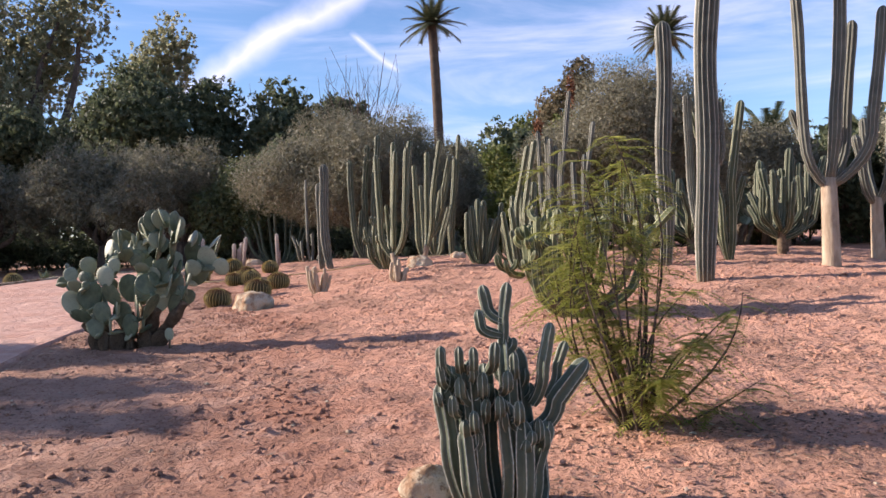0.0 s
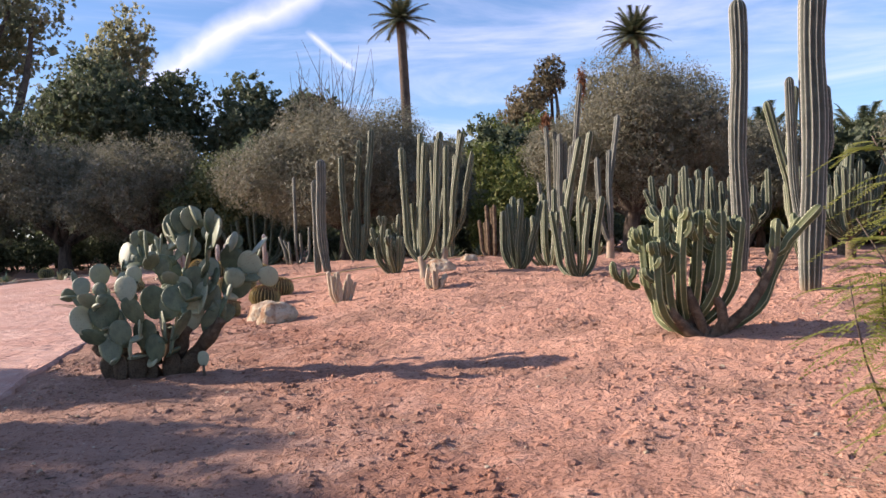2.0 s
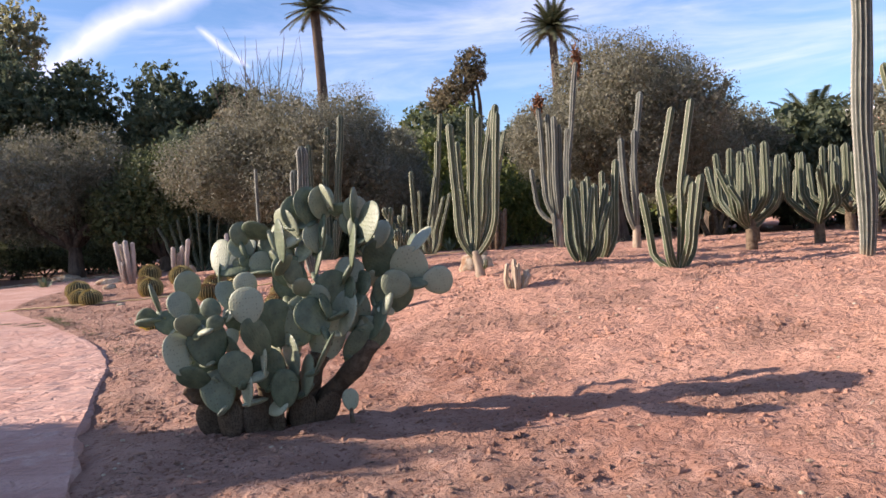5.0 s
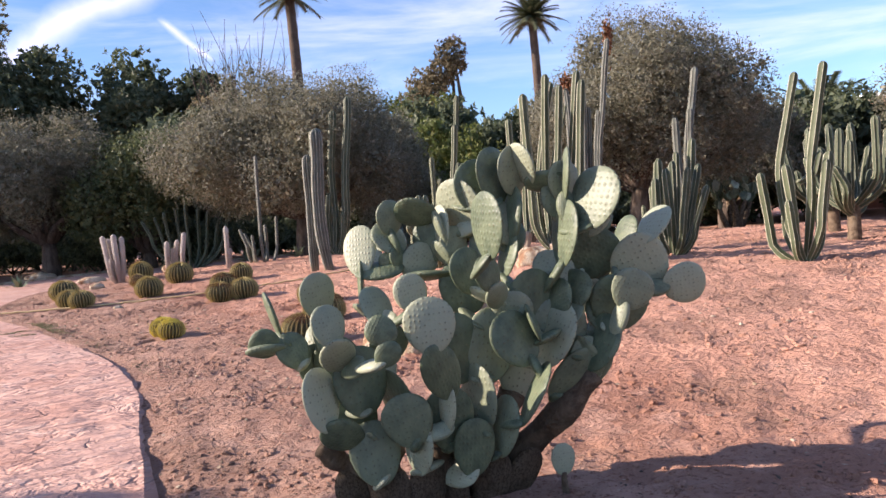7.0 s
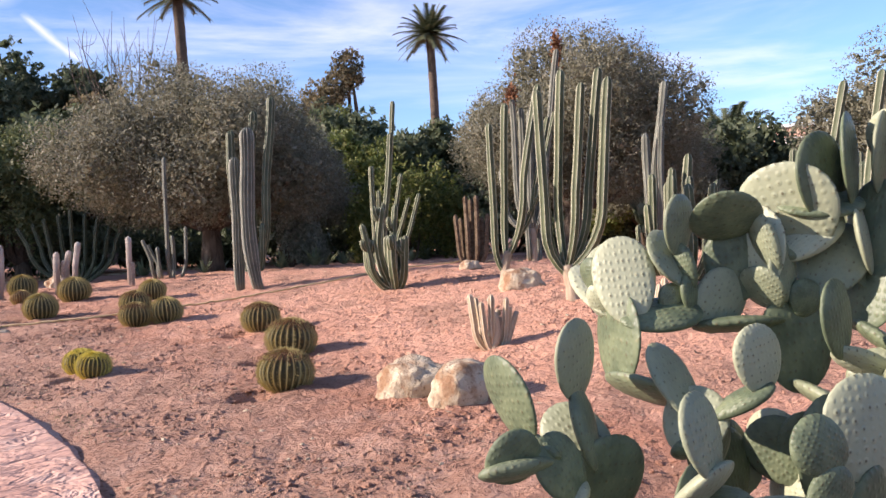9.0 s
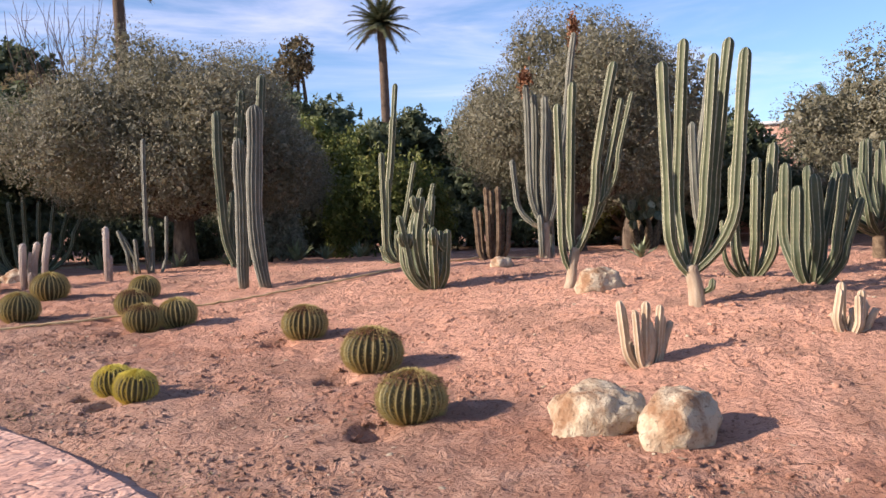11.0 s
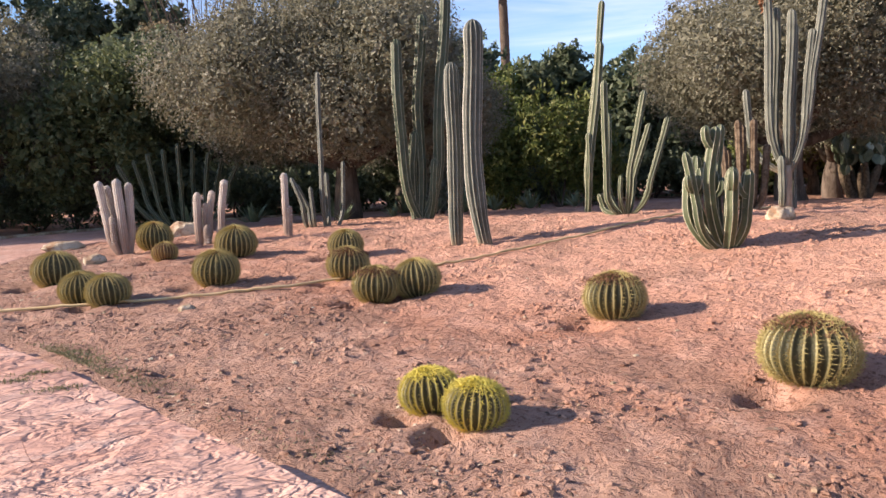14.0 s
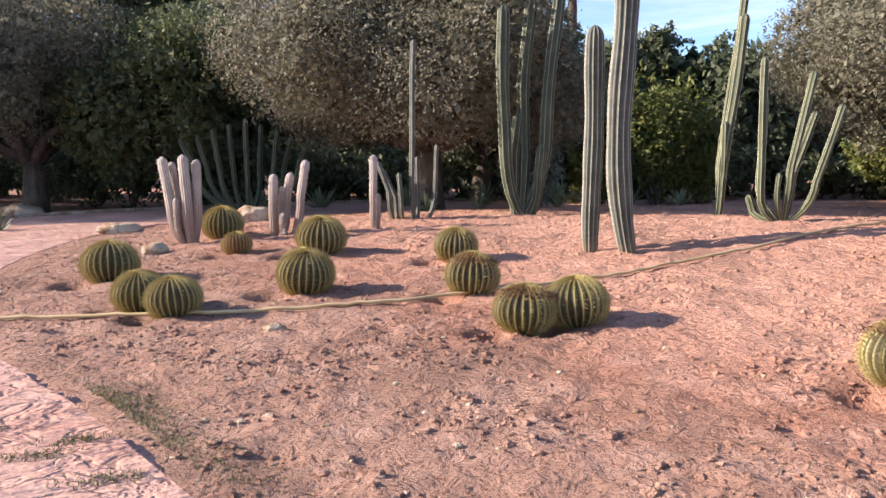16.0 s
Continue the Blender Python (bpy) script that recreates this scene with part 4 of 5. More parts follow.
BIG_FORK = (6.6, 13.0, 0.2, ((-0.17, -0.02, -0.17, 0.68, -0.18, 1.48, 0.128),), ((-0.17, 1.34, -0.6, 2.11, -0.71, 4.84, 0.09), (-0.16, 1.39, -0.41, 1.92, -0.67, 2.68, 0.066), (-0.17, 1.44, -0.11, 2.56, 0.05, 5.0, 0.104), (-0.17, 1.44, 0.22, 2.46, 0.35, 4.12, 0.09), (-0.17, 1.39, 0.45, 2.26, 0.66, 4.24, 0.094), (-0.17, 1.44, 0.07, 2.27, 0.1, 3.31, 0.066),))
CANDELABRA_B = (7.8, 17.6, 0.2, ((-0.16, -0.02, -0.15, 0.21, -0.14, 0.59, 0.083),), ((-0.14, 0.46, -0.6, 1.25, -0.71, 1.9, 0.083), (-0.14, 0.53, -0.44, 1.37, -0.44, 2.14, 0.083), (-0.14, 0.59, -0.18, 1.49, -0.12, 2.32, 0.09), (-0.14, 0.59, 0.11, 1.48, 0.2, 2.18, 0.083), (-0.14, 0.53, 0.36, 1.34, 0.58, 2.1, 0.083), (-0.14, 0.46, -0.38, 0.86, -0.66, 1.32, 0.077), (-0.14, 0.53, -0.28, 1.24, -0.3, 1.88, 0.077), (-0.14, 0.53, 0.23, 1.09, 0.38, 1.72, 0.077), (-0.14, 0.53, -0.01, 1.35, 0.04, 1.99, 0.077),))
GREY_TRUNK = (9.0, 14.6, 0.2, ((-0.89, 0.16, -0.9, 0.69, -0.9, 1.22, 0.106),), ((-0.9, 1.12, -1.21, 1.77, -1.32, 2.41, 0.08), (-0.9, 1.17, -0.94, 1.97, -0.97, 2.76, 0.08), (-0.9, 1.17, -0.73, 1.96, -0.69, 2.8, 0.08), (-0.9, 1.12, -0.58, 1.74, -0.45, 2.48, 0.08),))
BLUE_STEMS = ((-0.15, -0.03, -0.29, 0.39, -0.33, 0.66, 0.06, -0.06), (-0.13, -0.04, -0.22, 0.42, -0.27, 0.72, 0.055, 0.06), (-0.09, -0.04, -0.15, 0.33, -0.18, 0.75, 0.055, -0.1), (-0.04, -0.04, -0.08, 0.33, -0.1, 0.72, 0.058, 0.1), (0.01, -0.04, 0.02, 0.27, -0.01, 0.56, 0.063, -0.12), (0.02, -0.04, 0.03, 0.43, 0.01, 0.88, 0.06, 0.02), (0.07, -0.04, 0.11, 0.32, 0.07, 0.8, 0.063, 0.1), (0.1, -0.05, 0.14, 0.2, 0.22, 0.44, 0.052, -0.06), (0.12, -0.05, 0.19, 0.06, 0.17, 0.4, 0.049, 0.08), (-0.08, -0.04, -0.19, 0.19, -0.21, 0.44, 0.052, -0.14), (0.04, -0.04, 0.08, 0.18, 0.08, 0.47, 0.058, -0.15), (0.03, 0.32, 0.27, 0.54, 0.43, 0.74, 0.055, -0.02), (0.14, 0.52, 0.2, 0.72, 0.25, 0.94, 0.038, -0.05), (0.21, 0.55, 0.28, 0.7, 0.33, 0.83, 0.033, 0.03), (0.0, 0.84, 0.01, 0.97, 0.04, 1.15, 0.036, 0.0), (-0.01, 0.88, -0.11, 0.94, -0.12, 1.02, 0.033, -0.03), (0.01, 0.95, -0.07, 1.03, -0.09, 1.14, 0.036, 0.03))
BLUE_KNOBS = ((-0.26, 0.67, -0.32, 0.78, -0.32, 0.86, 0.033, -0.12), (-0.22, 0.71, -0.23, 0.79, -0.23, 0.86, 0.033, -0.15), (-0.19, 0.7, -0.16, 0.79, -0.16, 0.86, 0.033, -0.18), (-0.28, 0.64, -0.32, 0.7, -0.33, 0.77, 0.036, -0.12), (-0.18, 0.66, -0.16, 0.73, -0.16, 0.81, 0.033, -0.15), (-0.08, 0.71, -0.06, 0.81, -0.05, 0.88, 0.036, -0.18), (-0.2, 0.55, -0.23, 0.64, -0.23, 0.7, 0.036, -0.12), (-0.12, 0.58, -0.12, 0.66, -0.12, 0.73, 0.036, -0.15), (-0.02, 0.6, 0.0, 0.68, 0.0, 0.74, 0.036, -0.18), (0.05, 0.67, 0.04, 0.74, 0.04, 0.81, 0.033, -0.12), (-0.04, 0.46, -0.04, 0.55, -0.04, 0.61, 0.036, -0.15), (0.03, 0.45, 0.05, 0.52, 0.05, 0.59, 0.036, -0.18), (-0.11, 0.45, -0.11, 0.54, -0.1, 0.59, 0.033, -0.12), (-0.24, 0.49, -0.27, 0.56, -0.27, 0.62, 0.033, -0.15), (-0.15, 0.41, -0.17, 0.49, -0.17, 0.55, 0.033, -0.18), (0.11, 0.34, 0.15, 0.41, 0.15, 0.48, 0.033, -0.12), (-0.32, 0.56, -0.34, 0.6, -0.35, 0.64, 0.03, -0.15))
MYRTLE = (1.42, 10.0, -7.9, ((0.1, -0.02, 0.09, 0.02, 0.07, 0.25, 0.085),), ((0.06, 0.08, -0.4, 0.74, -0.44, 1.18, 0.062), (0.06, 0.08, -0.33, 0.79, -0.33, 1.18, 0.056), (0.06, 0.08, -0.26, 0.84, -0.25, 1.28, 0.056), (0.06, 0.11, -0.17, 0.84, -0.12, 1.23, 0.056), (0.07, 0.14, -0.06, 0.83, -0.02, 1.3, 0.056), (0.07, 0.14, 0.02, 0.82, 0.08, 1.27, 0.056), (0.07, 0.14, 0.14, 0.81, 0.17, 1.32, 0.056), (0.08, 0.14, 0.25, 0.8, 0.26, 1.26, 0.056), (0.09, 0.14, 0.36, 0.8, 0.37, 1.31, 0.056), (0.09, 0.14, 0.44, 0.79, 0.48, 1.21, 0.056), (0.12, 0.08, 0.55, 0.73, 0.61, 1.23, 0.056), (0.14, -0.02, 0.99, 0.47, 1.37, 1.2, 0.062),))
MYRTLE_INNER = (1.42, 10.0, -7.9, (), ((0.06, -0.02, -0.31, 0.51, -0.34, 1.02, 0.062), (0.06, -0.02, -0.19, 0.55, -0.21, 1.06, 0.068), (0.08, -0.02, -0.02, 0.54, -0.01, 0.99, 0.062), (0.08, -0.02, 0.15, 0.59, 0.19, 1.06, 0.062), (0.11, -0.02, 0.31, 0.46, 0.41, 0.96, 0.062), (0.11, -0.02, 0.48, 0.5, 0.68, 1.03, 0.056), (0.11, -0.02, 0.64, 0.38, 0.86, 1.1, 0.056), (0.11, -0.02, 0.41, 0.28, 0.73, 0.83, 0.062), (0.08, -0.02, -0.21, 0.22, -0.29, 0.73, 0.056), (0.12, 0.08, 0.66, 0.72, 0.78, 1.22, 0.051), (0.12, 0.08, 0.8, 0.65, 0.94, 1.15, 0.051), (-0.45, 0.52, -0.61, 0.6, -0.72, 0.64, 0.051),))
STUMP = (-2.78, 16.32, -26.2, (), ((0.0, -0.0, -0.17, 0.23, -0.21, 0.58, 0.041), (0.0, -0.0, -0.13, 0.28, -0.16, 0.53, 0.038), (0.03, -0.0, 0.01, 0.27, 0.02, 0.57, 0.041), (0.05, -0.01, 0.15, 0.22, 0.18, 0.52, 0.038), (0.03, -0.0, -0.07, 0.23, -0.09, 0.5, 0.035), (0.05, -0.01, 0.18, 0.12, 0.21, 0.42, 0.031),))
STUMP_SMALL = (-1.02, 15.58, -26.2, (), ((-0.03, -0.02, -0.14, 0.13, -0.1, 0.38, 0.037), (-0.01, -0.02, -0.03, 0.18, -0.02, 0.43, 0.043), (0.01, -0.02, 0.06, 0.12, 0.07, 0.37, 0.037), (0.02, -0.02, 0.13, 0.09, 0.14, 0.25, 0.034), (-0.0, -0.02, 0.02, 0.12, 0.02, 0.33, 0.031),))
PADS = ((0.26, 0.34, -0.6, 0.1, 0.15, 6, 16), (-0.24, 0.36, -0.68, 0.12, 0.16, -10, 20), (-0.02, 0.38, -0.66, 0.11, 0.15, 5, -46), (0.42, 0.42, -0.52, 0.1, 0.16, 14, -48), (0.14, 0.5, -0.6, 0.12, 0.16, 0, 14), (-0.05, 0.54, -0.76, 0.117, 0.133, -15, 10), (0.05, 0.55, -0.11, 0.087, 0.104, -10, -47), (-0.36, 0.56, -0.62, 0.12, 0.16, -28, 18), (0.3, 0.58, -0.5, 0.12, 0.17, -6, -44), (0.14, 0.59, -0.68, 0.102, 0.121, 0, -62), (0.59, 0.6, -0.58, 0.142, 0.169, 28, -83), (-0.12, 0.6, -0.58, 0.12, 0.17, -16, -44), (0.26, 0.61, -0.14, 0.082, 0.098, 15, -79), (0.82, 0.62, -0.32, 0.11, 0.18, 46, 18), (-0.45, 0.69, -0.86, 0.128, 0.152, -10, 68), (0.55, 0.7, -0.34, 0.14, 0.2, 12, 16), (-0.28, 0.74, -0.71, 0.143, 0.17, -5, 42), (-0.58, 0.78, -0.45, 0.097, 0.116, -10, 53), (-0.46, 0.8, -0.45, 0.113, 0.134, 10, 18), (0.96, 0.8, -0.33, 0.129, 0.154, 25, -54), (0.38, 0.84, -0.44, 0.13, 0.19, 8, 18), (0.2, 0.84, -0.5, 0.13, 0.18, -6, 24), (0.72, 0.86, -0.36, 0.12, 0.18, 24, -44), (-0.15, 0.88, -0.45, 0.081, 0.097, 15, 24), (0.51, 0.88, -0.55, 0.125, 0.149, -35, 33), (0.75, 0.88, -0.3, 0.15, 0.164, -20, 10), (-0.64, 0.9, -0.62, 0.081, 0.097, -30, 37), (-0.09, 0.92, -0.99, 0.056, 0.067, 40, 13), (-0.78, 0.95, -0.66, 0.074, 0.079, 60, 18), (0.61, 0.95, -0.51, 0.088, 0.105, -20, -93), (-0.19, 0.96, -0.45, 0.09, 0.102, 30, -42), (0.5, 0.99, -0.4, 0.104, 0.123, 10, 10), (1.09, 1.0, -0.25, 0.151, 0.151, 10, 10), (0.98, 1.0, 0.05, 0.088, 0.104, -5, 10), (0.62, 1.0, -0.32, 0.14, 0.21, 0, 22), (0.1, 1.02, -0.84, 0.117, 0.132, -3, 10), (-0.11, 1.03, -0.99, 0.066, 0.075, -60, 10), (-0.37, 1.06, -0.94, 0.083, 0.099, -12, 43), (-0.76, 1.08, -0.54, 0.108, 0.128, -18, -68), (1.14, 1.08, -0.39, 0.107, 0.107, 30, 10), (1.45, 1.08, -0.21, 0.106, 0.116, 85, 10), (0.25, 1.14, -0.25, 0.131, 0.154, 0, 10), (-0.02, 1.15, -0.52, 0.083, 0.099, -10, 19), (-0.54, 1.16, -0.42, 0.101, 0.12, -3, 45), (-0.34, 1.18, -0.2, 0.133, 0.158, 3, -79), (1.22, 1.21, -0.18, 0.148, 0.148, 70, 10), (0.39, 1.23, -0.6, 0.077, 0.092, -15, 40), (0.28, 1.24, -0.43, 0.101, 0.12, -12, 38), (0.98, 1.27, -0.12, 0.146, 0.146, 35, 10), (0.0, 1.29, -0.22, 0.092, 0.109, 40, 12), (0.28, 1.29, -0.25, 0.06, 0.061, 20, 10), (0.5, 1.3, -0.25, 0.108, 0.129, 15, -67), (-0.17, 1.31, -0.25, 0.046, 0.05, 0, 10), (-0.11, 1.33, -0.25, 0.053, 0.063, 0, 44), (0.14, 1.33, -0.25, 0.068, 0.081, -35, -57), (1.2, 1.35, 0.11, 0.097, 0.115, 20, -64), (0.21, 1.38, -0.25, 0.081, 0.097, -15, 36), (-0.4, 1.39, -0.15, 0.051, 0.061, -15, -61), (0.81, 1.4, -0.34, 0.144, 0.172, 8, -69), (-0.25, 1.42, 0.14, 0.085, 0.101, 70, -44), (0.41, 1.48, -0.89, 0.13, 0.155, 0, -58), (-0.14, 1.55, -0.25, 0.08, 0.095, 0, 39), (0.01, 1.57, -0.28, 0.097, 0.113, -80, -42), (0.97, 1.58, -0.44, 0.156, 0.158, 15, -51), (0.25, 1.58, -0.22, 0.145, 0.158, -20, -42), (0.83, 1.68, -0.25, 0.093, 0.111, 0, 31), (0.36, 1.68, -0.24, 0.127, 0.151, -15, 27), (0.84, 1.72, -0.33, 0.113, 0.134, 5, -88), (0.45, 1.74, -0.25, 0.126, 0.15, -5, 50), (0.56, 1.76, -0.25, 0.109, 0.13, 0, 45), (0.61, 1.79, -0.28, 0.097, 0.116, -20, -58))

# ---- the cactus bed ----


def barrel_mesh(r, ribs=24):
    """Ribbed globe, flattened and dimpled at the crown; u counts ribs."""
    rows, n = 22, ribs * 4
    verts, uvs, faces = [], [], []
    for i in range(rows + 1):
        s = i / rows
        a = -0.42 * math.pi + s * 0.92 * math.pi
        rad, z = math.cos(a), math.sin(a)
        if s > 0.85:
            z -= 0.10 * ((s - 0.85) / 0.15) ** 2
        for j in range(n + 1):
            u = j / n * ribs
            groove = 0.13 * min(1.0, rad * 1.6) * (0.5 + 0.5 * math.cos(u * 2 * math.pi)) ** 0.75
            q = r * max(rad, 0.0) * (1 - groove)
            t = j / n * 2 * math.pi
            verts.append((q * math.cos(t), q * math.sin(t), r * 0.95 * (z + 0.9)))
            uvs.append((u, s * r * 2.6))
    m = n + 1
    faces = [(i * m + j, i * m + j + 1, (i + 1) * m + j + 1, (i + 1) * m + j) for i in range(rows) for j in range(n)]
    return mesh("body", verts, faces, BARREL, uvs)


def spine_mesh(r, ribs=24):
    """Fans of fine spines along each rib's crest."""
    q = []
    for k in range(ribs):
        t = (k + 0.5) / ribs * 2 * math.pi
        for i in range(22):
            a = -0.36 * math.pi + i / 21 * 0.82 * math.pi
            out = Vector((math.cos(t) * math.cos(a), math.sin(t) * math.cos(a), math.sin(a)))
            base = Vector((out.x * r, out.y * r, r * 0.95 * (out.z + 0.9)))
            side = Vector((-math.sin(t), math.cos(t), 0))
            upw = out.cross(side) * -1
            for b in range(7):
                g = b / 7 * 2 * math.pi + rng.uniform(-0.3, 0.3)
                d = (out * 0.45 + side * math.cos(g) * 0.26 + upw * math.sin(g) * 0.95).normalized() * r * rng.uniform(0.14, 0.26)
                w = side.cross(d).normalized() * 0.0024
                q.append((base - w, base + w, base + d + w * 0.3, base + d - w * 0.3))
    return quads("spine_coat", np.array([[tuple(c) for c in f] for f in q]), SPINE)


def tuft_mesh(r, material, spread, count):
    c = rng.normal(size=(count, 3)) * np.array([spread * r, spread * r, 0.05 * r])
    c[:, 2] += (1.77 - 0.32 * np.minimum(1.0, (c[:, 0] ** 2 + c[:, 1] ** 2) / r ** 2)) * r
    return quads("crown", leaves(c, 0.12 * r, 0.035 * r, 0.4), material)


def build_barrels():
    body, spines = barrel_mesh(0.3), spine_mesh(0.3)
    fresh = spines.copy()
    fresh.materials[0] = CROWN_FELT
    rusty = body.copy()
    rusty.materials[0] = RUST_RIB
    crowns = {"dry": tuft_mesh(0.3, DRY_FELT, 0.4, 2400), "young": tuft_mesh(0.3, CROWN_FELT, 0.33, 2600), "rust": tuft_mesh(0.3, DRY_FELT, 0.5, 500), "plain": tuft_mesh(0.3, DRY_FELT, 0.22, 200)}
    words = {"dry": "round golden barrel cactus with a dry brown crown", "young": "small golden barrel cactus with a fresh yellow crown",
             "rust": "small rusty barrel cactus half dried out", "plain": "round golden barrel cactus in the red earth"}
    for i, (x, y, r, kind) in enumerate(BARRELS):
        ob = empty("barrel_cactus", x, y, height(x, y) - 0.03, i * 47, words[kind], "cactus", "golden barrel cacti")
        ob.rotation_euler.x, ob.rotation_euler.y = rng.uniform(-0.12, 0.12), rng.uniform(-0.12, 0.12)
        k = r / 0.3
        ob.scale = (k, k, k * rng.uniform(0.82, 0.92))
        child("body", rusty if kind == "rust" else body, ob)
        child("spine_coat", fresh if kind == "young" else spines, ob, "golden yellow spines")
        child("crown", crowns[kind], ob)


def pad_mesh():
    """A flat obovate pad standing on its narrow foot, one unit from middle to tip."""
    verts, uvs, faces, rows, n = [], [], [], 12, 20
    for i in range(rows + 1):
        a = -math.pi / 2 + i / rows * math.pi
        z = math.sin(a)
        wide = math.cos(a) * (1.0 + 0.13 * z)
        for j in range(n):
            t = j / n * 2 * math.pi
            x, y = wide * math.cos(t), wide * math.sin(t)
            verts.append((x, y * 0.13, z))
            uvs.append((x * 0.12 + (0.4 if y > 0 else 0.0), z * 0.12))
    faces = [(i * n + j, i * n + (j + 1) % n, (i + 1) * n + (j + 1) % n, (i + 1) * n + j) for i in range(rows) for j in range(n)]
    return mesh("pad", verts, faces, PAD, uvs)


def build_prickly_pear():
    """Old brown stems from one foot, grown pads, and older pads that join each grown pad to what bears it."""
    ob = empty("prickly_pear", -4.4, 11.05, None, -17.0, "large prickly pear with grey-green pads on old brown stems", "cactus")
    me = pad_mesh()
    stems = ((((-0.24, -0.42, -0.1), (-0.26, -0.46, 0.12), (-0.18, -0.55, 0.34)), 0.12, 0.07), (((-0.2, -0.42, 0.18), (-0.44, -0.5, 0.25), (-0.56, -0.56, 0.36)), 0.075, 0.05),
             (((0.06, -0.36, -0.1), (0.04, -0.42, 0.16), (0.08, -0.5, 0.36)), 0.12, 0.07), (((0.22, -0.22, -0.1), (0.32, -0.28, 0.26), (0.48, -0.32, 0.55)), 0.12, 0.075),
             (((0.28, -0.18, -0.1), (0.52, -0.24, 0.22), (0.78, -0.3, 0.46), (0.92, -0.3, 0.62)), 0.11, 0.06),
             (((0.12, -0.4, 0.15), (0.18, -0.48, 0.5)), 0.08, 0.055), (((0.2, -0.25, 0.1), (0.12, -0.15, 0.55)), 0.08, 0.05))
    placed = []
    for knots, r0, r1 in stems:
        p = np.array(knots, float)
        s = np.linspace(0, len(p) - 1, 14)
        path = np.stack([np.interp(s, range(len(p)), p[:, k]) for k in range(3)], 1)
        for _ in range(3):
            path[1:-1] = 0.25 * path[:-2] + 0.5 * path[1:-1] + 0.25 * path[2:]
        # each year's pad swells and narrows again where the next one sits on it
        radii = [(r0 + (r1 - r0) * i / 13) * (1 + 0.16 * math.sin(i * 1.15 + r0 * 40)) for i in range(14)]
        child("stem", tube("stem", path, radii, OLD_PAD, 12), ob, "old woody brown stem")
        placed += [Vector(q) for q in path[5:]]
    # the oldest pads, brown and corky, stand round the foot
    corky = me.copy()
    corky.materials[0] = OLD_PAD
    for x, y, a, b, tilt, turn in ((-0.36, -0.52, 0.13, 0.19, -14, 20), (-0.2, -0.6, 0.14, 0.2, 4, -15), (-0.02, -0.56, 0.13, 0.21, 8, 30), (0.14, -0.48, 0.12, 0.2, -10, -25), (0.3, -0.42, 0.13, 0.2, 14, 10), (0.44, -0.34, 0.13, 0.2, 30, 40)):
        o = child("pad", corky, ob, "old brown corky pad")
        o.matrix_local = Matrix.Translation((x, y, 0.0)) @ pose(0, 0, 0, 0, tilt, 0) @ pose(0, 0, b * 0.55, 0, 0, turn) @ Matrix.Diagonal((a * 0.85, 0.3, b * 0.85, 1))
        placed.append(o.matrix_local @ Vector((0, 0, 0.7)))
    for x, z, dy, a, b, tilt, turn in PADS:
        m = Matrix.Translation((x, dy, z)) @ pose(0, 0, 0, rng.uniform(-9, 9), tilt, 0) @ pose(0, 0, 0, 0, 0, turn)
        child("pad", me, ob).matrix_local = m @ Matrix.Diagonal((a * 1.1, 0.15, b * 1.07, 1))
        foot = m @ Vector((0, 0, -b * 0.93))
        below = [q for q in placed if q.z < foot.z + 0.02]
        near = min(below or placed, key=lambda q: (q - foot).length)
        gap = (near - foot).length
        links = max(1, math.ceil(gap / 0.32)) if gap > 0.06 else 0
        for i in range(links):
            lo, hi = near.lerp(foot, i / links), near.lerp(foot, (i + 1) / links)
            way, half = (hi - lo).normalized(), (hi - lo).length / 2
            o = child("pad", me, ob)
            o.matrix_local = Matrix.Translation((lo + hi) / 2) @ way.to_track_quat("Z", "Y").to_matrix().to_4x4() @ pose(0, 0, 0, 0, 0, rng.uniform(10, 60)) @ Matrix.Diagonal((max(0.05, min(0.1, 0.75 * half)), 0.2, half + 0.035, 1))
        placed += [m @ Vector((0, 0, b * s)) for s in (0.1, 0.55)] + [m @ Vector((sx * a * 0.6, 0, b * 0.5)) for sx in (-1, 1)]
    # younger pads crowd the inside and the far side
    for i in range(30):
        x, z = rng.uniform(-0.4, 1.2), rng.uniform(0.55, 1.5)
        z = min(z, 1.62 - 0.5 * abs(x - 0.55))
        host = min(placed, key=lambda q: (q - Vector((x, rng.uniform(-0.3, 0.35), z))).length)
        a, b, tilt = rng.uniform(0.085, 0.125), rng.uniform(0.11, 0.15), rng.uniform(-40, 40)
        m = Matrix.Translation(host) @ pose(0, 0, 0, rng.uniform(-30, 12), tilt, 0) @ pose(0, 0, 0, 0, 0, rng.uniform(-70, 70))
        child("pad", me, ob).matrix_local = m @ Matrix.Translation((0, 0, b * 0.9)) @ Matrix.Diagonal((a, 0.15, b, 1))
    young = empty("prickly_pear", *(ob.matrix_world @ Vector((0.72, -0.4, 0))).xy, None, -6.0, "young prickly pear of one upright pad", "cactus")
    child("pad", me, young).matrix_local = Matrix.Translation((0, 0, 0.19)) @ Matrix.Diagonal((0.066, 0.11, 0.09, 1))
    child("stem", tube("stem", [(0.01, 0, -0.04), (0.0, 0, 0.05), (0, 0, 0.12)], [0.022, 0.018, 0.016], OLD_PAD, 8), young, "thin brown stalk")


